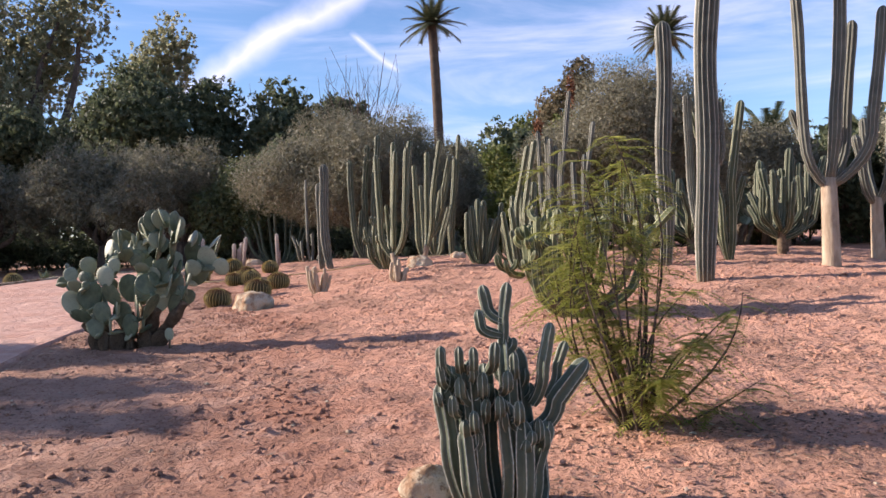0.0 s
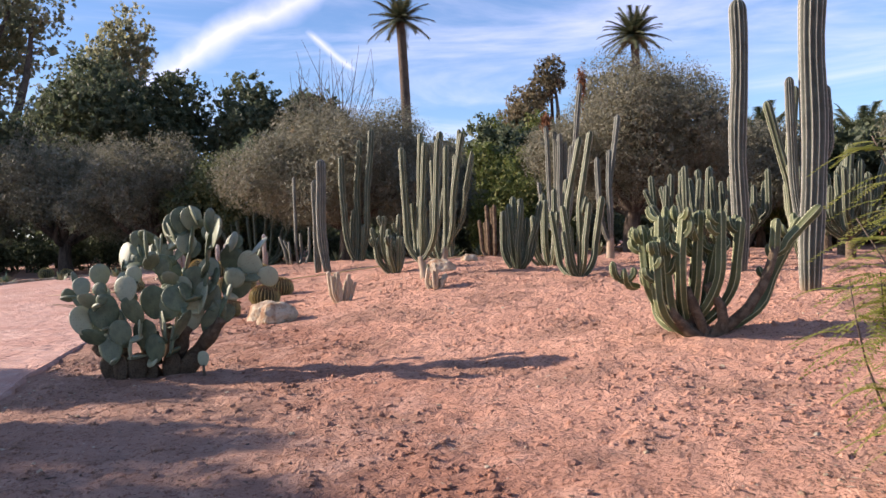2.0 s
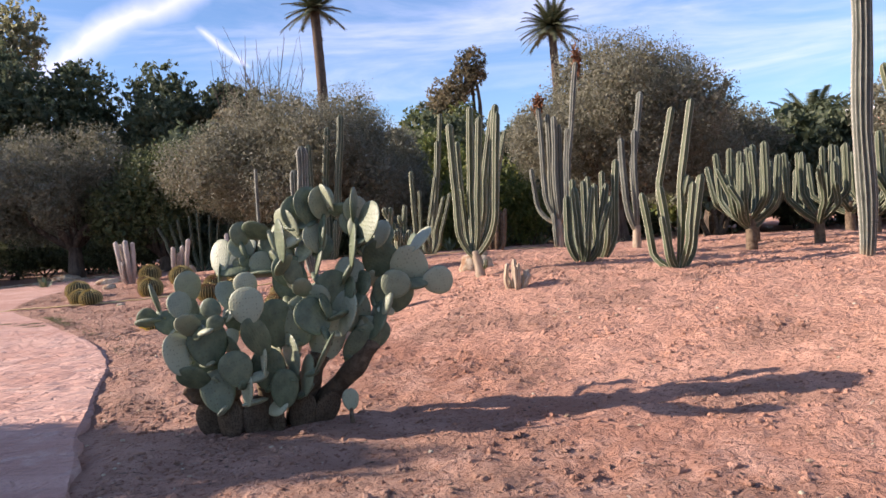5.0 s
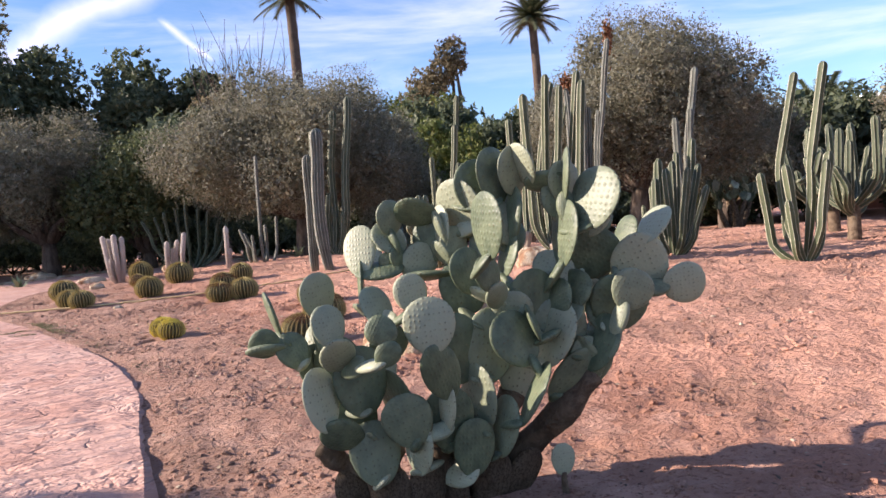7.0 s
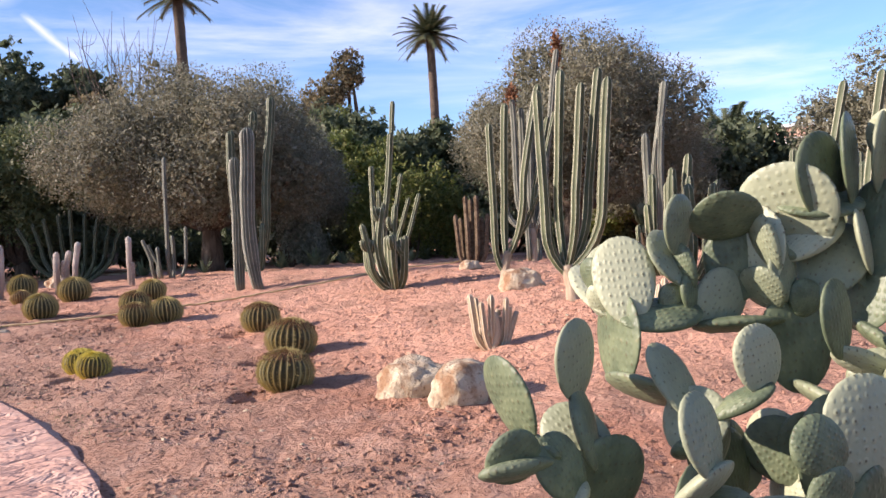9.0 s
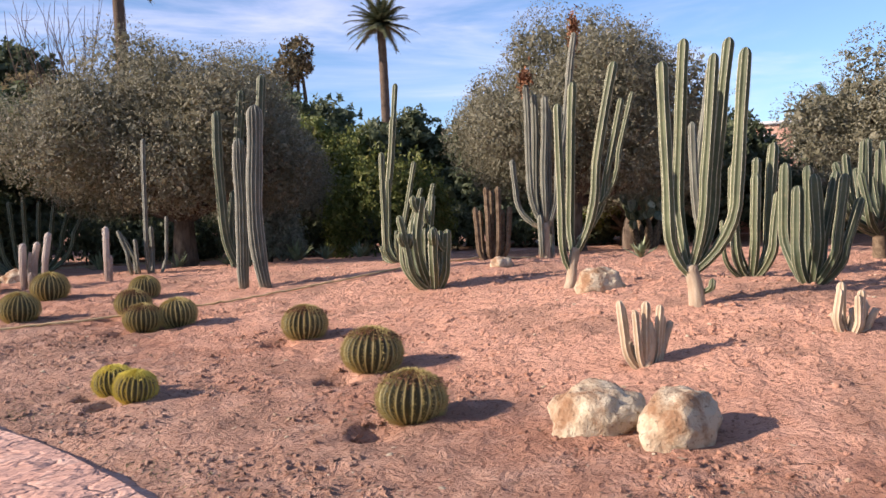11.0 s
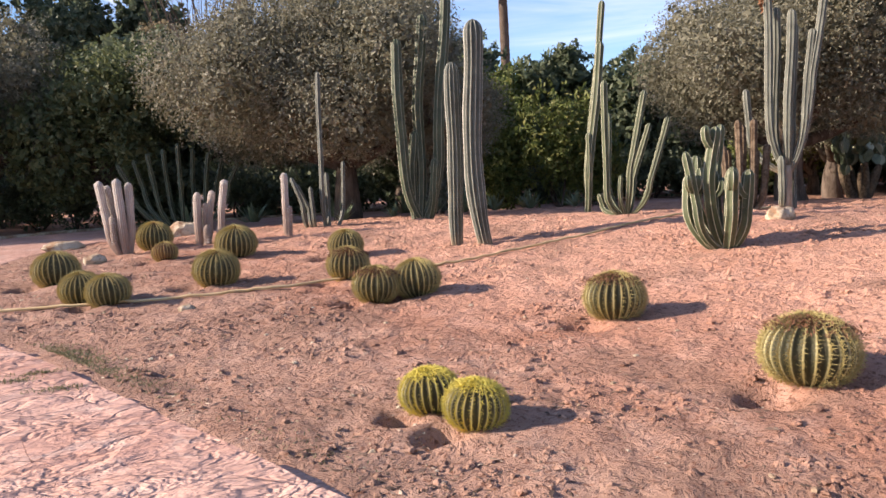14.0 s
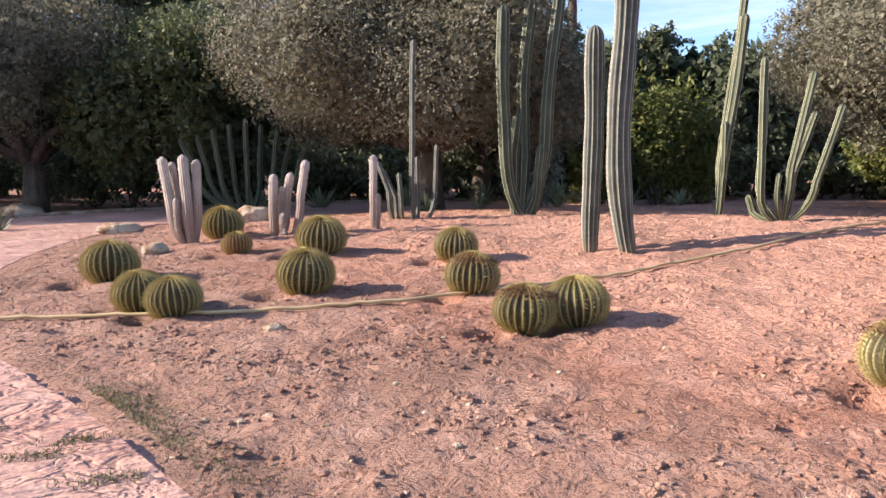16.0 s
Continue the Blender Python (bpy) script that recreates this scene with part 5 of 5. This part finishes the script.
def build_far_pear():
    """A tall prickly pear at the back: pads grown on pads, in tiers."""
    ob = empty("prickly_pear", 12.8, 34.2, None, 30, "tall pale prickly pear in front of the back olives", "cactus")
    me = pad_mesh()
    tips = []
    for i in range(7):
        a = i * 0.9
        lp, lr = limb((0.2 * math.cos(a), 0.2 * math.sin(a), -0.1), (0.7 * math.cos(a), 0.6 * math.sin(a), rng.uniform(0.7, 1.3)), 0.13, 0.08, 0.06)
        child("stem", tube("stem", lp, lr, OLD_PAD, 9), ob, "old woody brown stem")
        tips.append(Vector(lp[-1]))
    for tier in range(4):
        grown = []
        for tip in tips:
            for k in range(2 if tier < 3 else 3):
                b = rng.uniform(0.19, 0.27)
                m = Matrix.Translation(tip) @ pose(0, 0, 0, rng.uniform(-38, 38), rng.uniform(-42, 42), 0) @ pose(0, 0, 0, 0, 0, rng.uniform(0, 180))
                child("pad", me, ob).matrix_local = m @ Matrix.Translation((0, 0, b * 0.92)) @ Matrix.Diagonal((b * 0.8, 0.25, b, 1))
                grown.append(m @ Vector((0, 0, b * 1.8)))
        tips = [q for i, q in enumerate(grown) if i % 2 == 0 or tier == 0]


def build_columns():
    columnar("column_cactus", PALE_FORK, GREEN_RIB, "tall green candelabra cactus on a pale corky trunk", 6, 0.42)
    columnar("column_cactus", RIBBED_FORK, GREEN_RIB, "tall ribbed cactus forking beside a boulder", 6, 0.42)
    spike = columnar("column_cactus", FLOWER_SPIKE, GREY_RIB, "tall grey-green cactus with rust-red flowering tips", 7, 0.32)
    for x, z, s in ((0.77, 5.75, 0.30), (-0.5, 4.5, 0.22)):
        c = rng.normal(size=(420, 3)) * np.array([0.07, 0.07, s * 0.75]) + np.array([x, 0.0, z])
        tagged(child("flower_head", quads("flower_head", leaves(c, 0.11, 0.06, 0.6), FLOWER), spike, "rust-red dried flowers"), kind="stuff")
    low = columnar("column_cactus", DOME, GREEN_RIB, "low rounded green cactus of many upright arms", 6, 0.40, reach=0.35)
    for i, (jx, jz, ex, ez, tx, tz, r) in enumerate(DOME[4]):
        a, w = rng.uniform(3.3, 6.1), rng.uniform(0.1, 0.7)
        knob((ex + (tx - ex) * w, arm_side(i, 0.35), ez + (tz - ez) * w), (0.12 * math.cos(a), 0.12 * math.sin(a)), rng.uniform(0.16, 0.3), r * 0.8, GREEN_RIB, low, 6)
    columnar("column_cactus", TALL_POLE, GREEN_RIB, "very tall slender cactus with two stems", 6, 0.40)
    columnar("column_cactus", CURVED_CLUSTER, GREEN_RIB, "cluster of curving thin cactus arms", 6, 0.40, reach=0.3)
    columnar("column_cactus", COLUMN_A, GREY_RIB, "single straight grey-green ribbed column cactus", 12, 0.3)
    columnar("column_cactus", COLUMN_B, GREY_RIB, "tallest single straight grey-green column cactus", 12, 0.3)
    columnar("column_cactus", DARK_CLUSTER, DARK_RIB, "dark tall cactus cluster in front of the olive", 7, 0.3)
    columnar("column_cactus", THIN_POLE, GREY_RIB, "thin pole cactus among short leaning stems", 6, 0.3)
    for spec in (WOOLLY_A, WOOLLY_B, WOOLLY_C):
        old = columnar("old_man_cactus", spec, WOOL, "white woolly column cactus with pinkish stems", 14, 0.1, reach=0.12, group="woolly cacti")
        for i, (jx, jz, ex, ez, tx, tz, r) in enumerate(spec[4]):
            side = arm_side(i, 0.12) if len(spec[4]) > 2 else 0.0
            d = rng.normal(size=(420, 3))
            d /= np.linalg.norm(d, axis=1)[:, None]
            low = rng.random(420) ** 1.8 * 0.45
            c = np.array([tx, side, tz - r]) + d * r * np.array([1.0, 1.0, 0.9]) - np.stack([(tx - ex) * low / max(0.2, tz - ez), 0 * low, low], 1)
            tagged(child("wool", quads("wool", leaves(c, 0.055, 0.007, 0.8), WOOL_HAIR), old, "white woolly hair"), kind="stuff")
    columnar("column_cactus", DOME_B, DARK_RIB, "dense dark green cactus spreading from one foot", 6, 0.40, reach=0.4)
    columnar("column_cactus", GREEN_FAN, GREEN_RIB, "green cactus fan with pale ribs", 6, 0.40, reach=0.3)
    columnar("column_cactus", ZIGZAG, GREEN_RIB, "branching cactus with pale edged crooked arms", 5, 0.42, reach=0.3)
    columnar("column_cactus", BACK_PAIR, GREY_RIB, "slender grey cactus on a pale trunk", 6, 0.3)
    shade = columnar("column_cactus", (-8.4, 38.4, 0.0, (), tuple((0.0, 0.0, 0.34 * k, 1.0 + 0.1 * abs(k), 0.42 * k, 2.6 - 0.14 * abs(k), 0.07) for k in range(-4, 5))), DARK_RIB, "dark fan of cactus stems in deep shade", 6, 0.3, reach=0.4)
    bushy = columnar("candelabra_cactus", CANDELABRA_A, DARK_RIB, "dense candelabra cactus with many short arms", 6, 0.40, reach=0.6, group="candelabra cacti", trunk_material=OLD_PAD)
    columnar("candelabra_cactus", CANDELABRA_B, DARK_RIB, "dense candelabra cactus with many short arms", 6, 0.40, reach=0.6, group="candelabra cacti", trunk_material=OLD_PAD)
    columnar("column_cactus", TALL_SAGUARO_A, GREY_RIB, "tall thick grey-green ribbed pillar cactus", 12, 0.32)
    columnar("column_cactus", TALL_SAGUARO_B, GREY_RIB, "very tall thick ribbed pillar cactus with small side arms", 13, 0.32, reach=0.1)
    columnar("column_cactus", THIN_GROUP, GREEN_RIB, "group of thin green cactus stems between the pillars", 6, 0.40)
    columnar("column_cactus", BIG_FORK, GREY_RIB, "great forked pillar cactus on a pale trunk", 9, 0.26, reach=0.3)
    columnar("column_cactus", GREY_TRUNK, GREY_RIB, "forked pillar cactus on a grey trunk", 9, 0.26, reach=0.3)
    # more of the same kind further back
    for cx, cy, turn, grow in ((5.6, 17.6, 40, 0.95), (5.5, 19.9, 130, 1.12), (8.4, 19.6, 220, 1.05), (7.0, 16.0, 310, 0.9), (9.6, 22.0, 75, 1.2), (11.5, 18.5, 160, 1.15)):
        extra = copy_thing(bushy, pose(cx, cy, height(cx, cy) - 0.02, 0, 0, turn))
        extra.scale = (grow, grow, grow)
    near = empty("blue_cactus", 0.25, 3.97, None, 0.2, "knobbly blue-green cactus with many crowded fluted arms", "cactus")
    for i, (jx, jz, ex, ez, tx, tz, r, side) in enumerate(BLUE_STEMS + BLUE_KNOBS):
        back = 0.35 * side if jz > 0.3 and i >= len(BLUE_STEMS) else 0.0
        path = [(x, y + back, z) for x, y, z in stem_path((jx, min(jz, -0.06) if jz < 0.1 else jz), (ex, ez), (tx, tz), side)]
        stem("arm", path, r * (0.92 if i < len(BLUE_STEMS) else 0.82), BLUE_RIB, near, 6, 0.42, 0.8)
    lime = columnar("myrtle_cactus", MYRTLE, LIME_RIB, "bushy yellow-green cactus with thick crowded arms", 5, 0.36, reach=0.34, trunk_material=OLD_PAD)
    inner = [a for a in MYRTLE_INNER[4] if a[4] < 0.6]
    # bare woody limbs at its foot; one leans away from the rest and forks
    for path, r0, r1 in ((((0.28, -0.06), (0.48, 0.1), (0.67, 0.25), (0.83, 0.48), (0.92, 0.67), (1.0, 0.9)), 0.066, 0.045), (((0.25, -0.06), (0.05, 0.02), (-0.12, 0.21), (-0.2, 0.45)), 0.075, 0.055),
                         (((0.28, -0.06), (0.40, 0.12), (0.38, 0.28), (0.24, 0.53)), 0.07, 0.05), (((0.22, -0.06), (0.16, 0.14), (0.10, 0.3), (0.02, 0.5)), 0.06, 0.05)):
        n = len(path) - 1
        child("limb", tube("limb", [(a, -0.14 + 0.12 * (i / n if r0 > 0.06 and path[-1][0] > 0.9 else 0), b) for i, (a, b) in enumerate(path)], [r0 + (r1 - r0) * i / n for i in range(n + 1)], OLD_PAD, 10), lime, "bare brown woody limb")
    for ex, ez, tx, tz in ((1.12, 0.95, 1.47, 1.32), (1.0, 0.98, 1.02, 1.2)):
        stem("arm", stem_path((1.0, 0.82), (ex, ez), (tx, tz), -0.02, 5), 0.058, LIME_RIB, lime, 5, 0.36)
    for i, (jx, jz, ex, ez, tx, tz, r) in enumerate(inner):
        stem("arm", stem_path((jx, jz), (ex, ez), (tx, tz), -0.3 + 0.11 * (i % 6)), r, LIME_RIB, lime, 5, 0.36)
    for i, (jx, jz, ex, ez, tx, tz, r) in enumerate(list(MYRTLE[4]) + inner):
        side = arm_side(i, 0.34) if i < len(MYRTLE[4]) else -0.3 + 0.11 * ((i - len(MYRTLE[4])) % 6)
        for k in range(4):
            s, a = rng.uniform(0.1, 0.9), rng.uniform(0, 6.28)
            knob((ex + (tx - ex) * s, side, ez + (tz - ez) * s), (0.11 * math.cos(a), 0.11 * math.sin(a)), rng.uniform(0.1, 0.2), r * 0.75, LIME_RIB, lime)
    for i, (jx, jz, ex, ez, tx, tz, r, side) in enumerate(BLUE_STEMS[:11]):
        for k in range(3):
            s, a = rng.uniform(0.35, 0.95), rng.uniform(2.6, 6.8)
            knob((ex + (tx - ex) * s, side, ez + (tz - ez) * s), (0.05 * math.cos(a), 0.05 * math.sin(a)), rng.uniform(0.05, 0.1), 0.03, BLUE_RIB, near)
    columnar("dry_cactus", STUMP, DRY_RIB, "low dry grey cactus clump of short stubs", 6, 0.3, reach=0.12, group="dry cactus stumps")
    columnar("dry_cactus", STUMP_SMALL, DRY_RIB, "low dry grey cactus clump of short stubs", 6, 0.3, reach=0.12, group="dry cactus stumps")


    for clump in [o for o in bpy.data.objects if o.name.startswith("dry_cactus") and o.parent is None]:
        for k in range(9):
            x, side, h = rng.uniform(-0.22, 0.28), rng.uniform(-0.14, 0.14), rng.uniform(0.12, 0.4)
            lp, lr = limb((x * 0.5, side * 0.5, -0.03), (x * 1.15, side, h), 0.045, 0.03, 0.08)
            child("stub", tube("stub", lp, lr, WOODY, 9), clump, "broken dry stub")
    dead = columnar("dry_cactus", (1.23, 25.96, -20.0, (), tuple((0.04 * k, 0.0, 0.11 * k, 0.35 + 0.05 * (k % 2), 0.13 * k, 1.55 - 0.22 * abs(k) + 0.3 * (k % 2), 0.065) for k in range(-3, 4))), OLD_PAD, "dead brown cactus clump behind the bed", 6, 0.3, reach=0.15)


def rock(x, y, sx, sy, sz, turn, label):
    bm = bmesh.new()
    bmesh.ops.create_icosphere(bm, subdivisions=4, radius=1.0)
    for v in bm.verts:
        p = v.co.copy()
        n = 0.22 * noise.noise(p * 1.4 + Vector((x, y, 0))) + 0.10 * noise.noise(p * 3.5 + Vector((y, x, 0))) + 0.05 * noise.noise(p * 8) - 0.09 * abs(noise.noise(p * 2.6 + Vector((3 * x, y, 1))))
        q = p * (1 + n)
        v.co = (q.x * sx, q.y * sy, max(q.z, -0.5) * sz)
    me = bpy.data.meshes.new("boulder")
    bm.to_mesh(me)
    bm.free()
    me.materials.append(ROCK)
    me.polygons.foreach_set("use_smooth", [True] * len(me.polygons))
    ob = new("boulder", me)
    ob.matrix_world = pose(x, y, height(x, y) + 0.3 * sz, 0, 0, turn)
    tagged(ob, label, "rock", "boulders")


def build_rocks():
    for x, y, sx, sy, sz, turn in ((-4.0, 15.42, 0.36, 0.27, 0.24, -20), (-3.72, 14.86, 0.32, 0.25, 0.27, 10), (-0.72, 19.6, 0.35, 0.24, 0.24, -15), (0.32, 24.05, 0.24, 0.18, 0.15, 0),
                                   (-10.9, 32.9, 0.42, 0.25, 0.15, 10), (-9.88, 28.7, 0.2, 0.13, 0.11, 30), (-8.4, 33.3, 0.42, 0.3, 0.26, 0), (-14.6, 41, 0.6, 0.4, 0.3, 0), (-0.16, 4.2, 0.17, 0.13, 0.12, 20), (-8.46, 23.6, 0.1, 0.07, 0.05, 0)):
        rock(x, y, sx, sy, sz, turn, "rough ochre limestone boulder half sunk in red earth")


def build_hose():
    path = ((-13.5, 24.9), (-10.9, 24.78), (-10.0, 24.55), (-8.35, 24.26), (-7.3, 24.22), (-6.75, 24.4), (-6.2, 24.36), (-5.0, 24.5), (-3.9, 24.72), (-2.6, 25.0), (-1.2, 25.45), (0.1, 25.8), (1.6, 26.6), (3.2, 27.2))
    p = np.array(path)
    run = np.concatenate([[0], np.cumsum(np.linalg.norm(np.diff(p, axis=0), axis=1))])
    s = np.linspace(0, run[-1], 170)
    x, y = np.interp(s, run, p[:, 0]), np.interp(s, run, p[:, 1])
    for _ in range(8):
        x[1:-1], y[1:-1] = (x[:-2] + 2 * x[1:-1] + x[2:]) / 4, (y[:-2] + 2 * y[1:-1] + y[2:]) / 4
    pts = [(a, b + 0.02 * math.sin(3 * a), max(ground_height(a, b) + 0.028, height(a, b) + 0.024)) for a, b in zip(x, y)]
    tagged(new("garden_hose", tube("garden_hose", pts, [0.018] * len(pts), HOSE, 8)), "yellow garden hose lying across the red earth", "hose")


def build_feathery_bush():
    """A thin shrub: upright stems with a bunched top, and low sprays that arch out over the litter; pinnate leaves."""
    ob = empty("feathery_shrub", 1.25, 5.3, None, 0, "thin feathery green shrub with fern-like leaves", "shrub")
    q = []
    for i in range(34):
        a = i * 2.4
        top = i % 5 < 3
        if top:
            end = (-0.28 + 0.5 * math.cos(a) * rng.uniform(0.3, 1.0), 0.35 * math.sin(a), rng.uniform(1.0, 2.05))
        else:
            end = (0.2 + 0.75 * math.cos(a) * rng.uniform(0.4, 1.0), 0.5 * math.sin(a), rng.uniform(0.3, 0.95))
        lp, lr = limb((rng.uniform(-0.1, 0.06), rng.uniform(-0.06, 0.06), -0.08), end, 0.012, 0.003, 0.1)
        child("stem", tube("stem", lp, lr, BARK, 5), ob)
        for k in range(26 if top else 24):
            s = 1.0 - (0.62 if top else 0.8) * rng.random() ** 1.3
            base = np.array([np.interp(s, np.linspace(0, 1, 8), lp[:, j]) for j in range(3)])
            b = rng.uniform(0, 6.28)
            d = np.array([math.cos(b), math.sin(b), rng.uniform(-0.4, 0.35)])
            d /= np.linalg.norm(d)
            length = rng.uniform(0.16, 0.34)
            side = np.cross(d, (0, 0, 1))
            side /= np.linalg.norm(side)
            for m in range(1, 15):
                c = base + d * length * m / 14 - np.array([0, 0, 0.4 * length * (m / 14) ** 2])
                for sign in (-1, 1):
                    tip = c + side * sign * 0.05 * (1 - 0.55 * m / 14) + d * 0.02 - np.array([0, 0, 0.008])
                    w = d * 0.0062
                    q.append((c - w, c + w, tip + w * 0.6, tip - w * 0.6))
    child("foliage", quads("foliage", np.array(q), FERNY_LEAF), ob, "feathery yellow-green leaflets")


build_prickly_pear()
build_far_pear()
build_barrels()
build_columns()
build_rocks()
build_hose()
build_feathery_bush()
for ax, ay, ar, an in ((-6.2, 40.6, 0.95, 20), (-3.4, 40.9, 0.9, 20), (-0.8, 41.2, 1.0, 22), (1.0, 41.0, 0.95, 20), (2.4, 41.3, 1.0, 22), (3.8, 41.0, 0.9, 20), (5.4, 40.8, 1.0, 20), (7.2, 40.6, 0.9, 20), (-8.2, 41.0, 0.9, 20), (-1.9, 34.6, 0.6, 18), (-0.6, 35.6, 0.8, 20), (0.6, 36.2, 0.65, 18), (1.9, 36.4, 0.7, 18), (-4.4, 34.4, 0.55, 16), (-2.9, 35.0, 0.5, 16), (2.9, 35.4, 0.6, 18), (-17.5, 33.5, 0.7, 18), (-15.2, 33.2, 0.6, 18), (-13.4, 34.2, 0.6, 18), (4.2, 24.5, 0.5, 16)):
    agave(ax, ay, ar, an, "spiky grey-green agave rosette behind the bed")

# ---- litter, pebbles and paving stones ----


def scatter(name, count, lo, hi, material, label, region, sharp=False):
    """Small clods or chips, joined into one piece of ground cover."""
    c = []
    while len(c) < count:
        x, y = rng.uniform(-13, 7), rng.uniform(1.5, 34)
        if x > edge_x(y) + 0.05 and rng.random() < region(x, y):
            c.append((x, y))
    verts, faces = [], []
    for x, y in c:
        s = lo + (hi - lo) * rng.random() ** 3.5
        z = ground_height(x, y)
        a = rng.uniform(0, 6.28)
        k = len(verts)
        if sharp:
            for j in range(4):
                t = a + j * 1.57 + rng.uniform(-0.3, 0.3)
                r = s * rng.uniform(0.6, 1.1) * (1.9 if j % 2 else 0.7)
                verts.append((x + math.cos(t) * r, y + math.sin(t) * r, z - 0.002 + rng.uniform(0, 0.5) * s))
            verts.append((x, y, z + s * 0.3 * rng.uniform(0.7, 1.3)))
            faces += [(k + j, k + (j + 1) % 4, k + 4) for j in range(4)]
        else:
            # a lump: wide foot, uneven shoulder, low crown
            lean, long = rng.uniform(-0.25, 0.25, 2) * s, rng.uniform(0.75, 1.35)
            for ring, up in ((1.0, -0.12), (0.85, 0.3), (0.45, 0.56)):
                for j in range(5):
                    t = a + j * 1.2566 + rng.uniform(-0.35, 0.35)
                    r = s * ring * rng.uniform(0.75, 1.15)
                    verts.append((x + math.cos(t) * r * long + lean[0] * up, y + math.sin(t) * r + lean[1] * up, z + s * up * rng.uniform(0.8, 1.1)))
            faces += [(k + b + q, k + b + (q + 1) % 5, k + b + 5 + (q + 1) % 5, k + b + 5 + q) for b in (0, 5) for q in range(5)] + [tuple(k + 10 + q for q in range(5))]
    tagged(new(name, mesh(name, verts, faces, material, smooth=False)), label, name, kind="stuff")


def clumpy(x, y):
    """Clods lie in patches, with swept earth between."""
    return max(0.06, min(1.0, 0.35 + 2.2 * noise.noise(Vector((x * 0.9, y * 0.9, 3))) + 0.8 * noise.noise(Vector((x * 3, y * 3, 7)))))


scatter("clods", 40000, 0.005, 0.042, SOIL, "small clods of red earth", lambda x, y: clumpy(x, y) * (1.0 if y < 24 else 0.4))
scatter("pebbles", 2600, 0.006, 0.03, ROCK, "scattered pale pebbles on the bed", lambda x, y: 1.0 if x < edge_x(y) + 1.6 else 0.3)
scatter("leaf_litter", 36000, 0.007, 0.022, LITTER, "dry leaf litter on the earth", lambda x, y: 1.0 if (x > 0.6 and y < 7.5) else (0.6 * clumpy(x, y) if x < edge_x(y) + 1.8 else 0.4 * clumpy(y, x)), True)

scatter("bark_chips", 32000, 0.006, 0.024, LITTER, "brown bark chips and dry leaves under the shrub", lambda x, y: 1.0 if (x > 0.5 and y < 8) else (0.8 * clumpy(x, y) if x < edge_x(y) + 3.2 and y > 13 else 0.08), True)


def build_grass():
    """Sparse green tufts along the edge of the walk."""
    c = []
    for y0, spread, n in ((22.0, 0.24, 800), (21.4, 0.3, 520), (20.7, 0.3, 200), (18.9, 0.4, 120), (16.4, 0.4, 100)):
        for _ in range(n):
            y = y0 + rng.normal() * spread
            x = edge_x(y) + 0.12 + abs(rng.normal()) * 0.16
            c.append((x, y, ground_height(x, y) + 0.012))
    for y0, off in ((21.32, -0.24), (21.14, -0.52), (20.73, -0.3), (21.6, -0.75)):
        for _ in range(170):
            y = y0 + rng.normal() * 0.04
            x = edge_x(y0) + off + rng.normal() * 0.11
            c.append((x, y, height(edge_x(y), y) + 0.025))
    tagged(new("grass", quads("grass", leaves(np.array(c), 0.034, 0.007, 0.9), GRASS)), "sparse green grass along the paving edge", "grass", kind="stuff")


def build_stones():
    """Irregular paving stones along the walk, each with its own edges and a narrow joint."""
    run = np.arange(len(edge_line)) * 0.1
    rows = [0.015, 0.72, 1.45, 2.15, 2.9, 3.65, 4.3]
    count = 0
    at = lambda s, a: (np.array([np.interp(s, run, edge_line[:, 0]), np.interp(s, run, edge_line[:, 1])]) + np.array([np.interp(s, run, edge_left[:, 0]), np.interp(s, run, edge_left[:, 1])]) * a)
    start = float(np.interp(9.0, edge_line[:210, 1], run[:210]))
    grid = {}
    for i in range(34):
        for k in range(len(rows)):
            js, ja = (rng.uniform(-0.3, 0.3), rng.uniform(-0.24, 0.24) if 0 < k else rng.uniform(0, 0.04))
            grid[i, k] = (start + i * 0.8 + js, rows[k] + ja)
    for i in range(33):
        for k in range(len(rows) - 1):
            loop = [grid[i, k], grid[i + 1, k], grid[i + 1, k + 1], grid[i, k + 1]]
            mid = np.mean(loop, axis=0)
            pts = []
            for a, b in zip(loop, loop[1:] + loop[:1]):
                a, b = np.array(a), np.array(b)
                pts += [a * (1 - w) + b * w for w in (0.012, 0.25, 0.5, 0.75, 0.988)]
            pts = [mid + (p - mid) * 0.994 for p in pts]
            pts = [p + 0.2 * np.array([noise.noise(Vector((p[0] * 2.3, p[1] * 2.3, 1))), noise.noise(Vector((p[0] * 2.3, p[1] * 2.3, 8))) * min(1.0, p[1] / 0.4)]) for p in pts]
            xy = [at(*p) for p in pts]
            low = lambda s: min(height(*at(s, 0.0)), 0.36) + 0.006
            lift = 0.0065 + rng.uniform(0, 0.0015)
            c = at(*mid)
            verts = [(*p, low(g[0]) + lift) for g, p in zip(pts, xy)] + [(*(c + (p - c) * 1.01), low(g[0]) - 0.05) for g, p in zip(pts, xy)] + [(*c, low(mid[0]) + lift + 0.003)]
            n = len(xy)
            faces = [(j, (j + 1) % n, 2 * n) for j in range(n)] + [(n + j, n + (j + 1) % n, (j + 1) % n, j) for j in range(n)]
            child("paving_stone", mesh("paving_stone", verts, faces, PAVING, smooth=False), pavement)


build_stones()
build_grass()
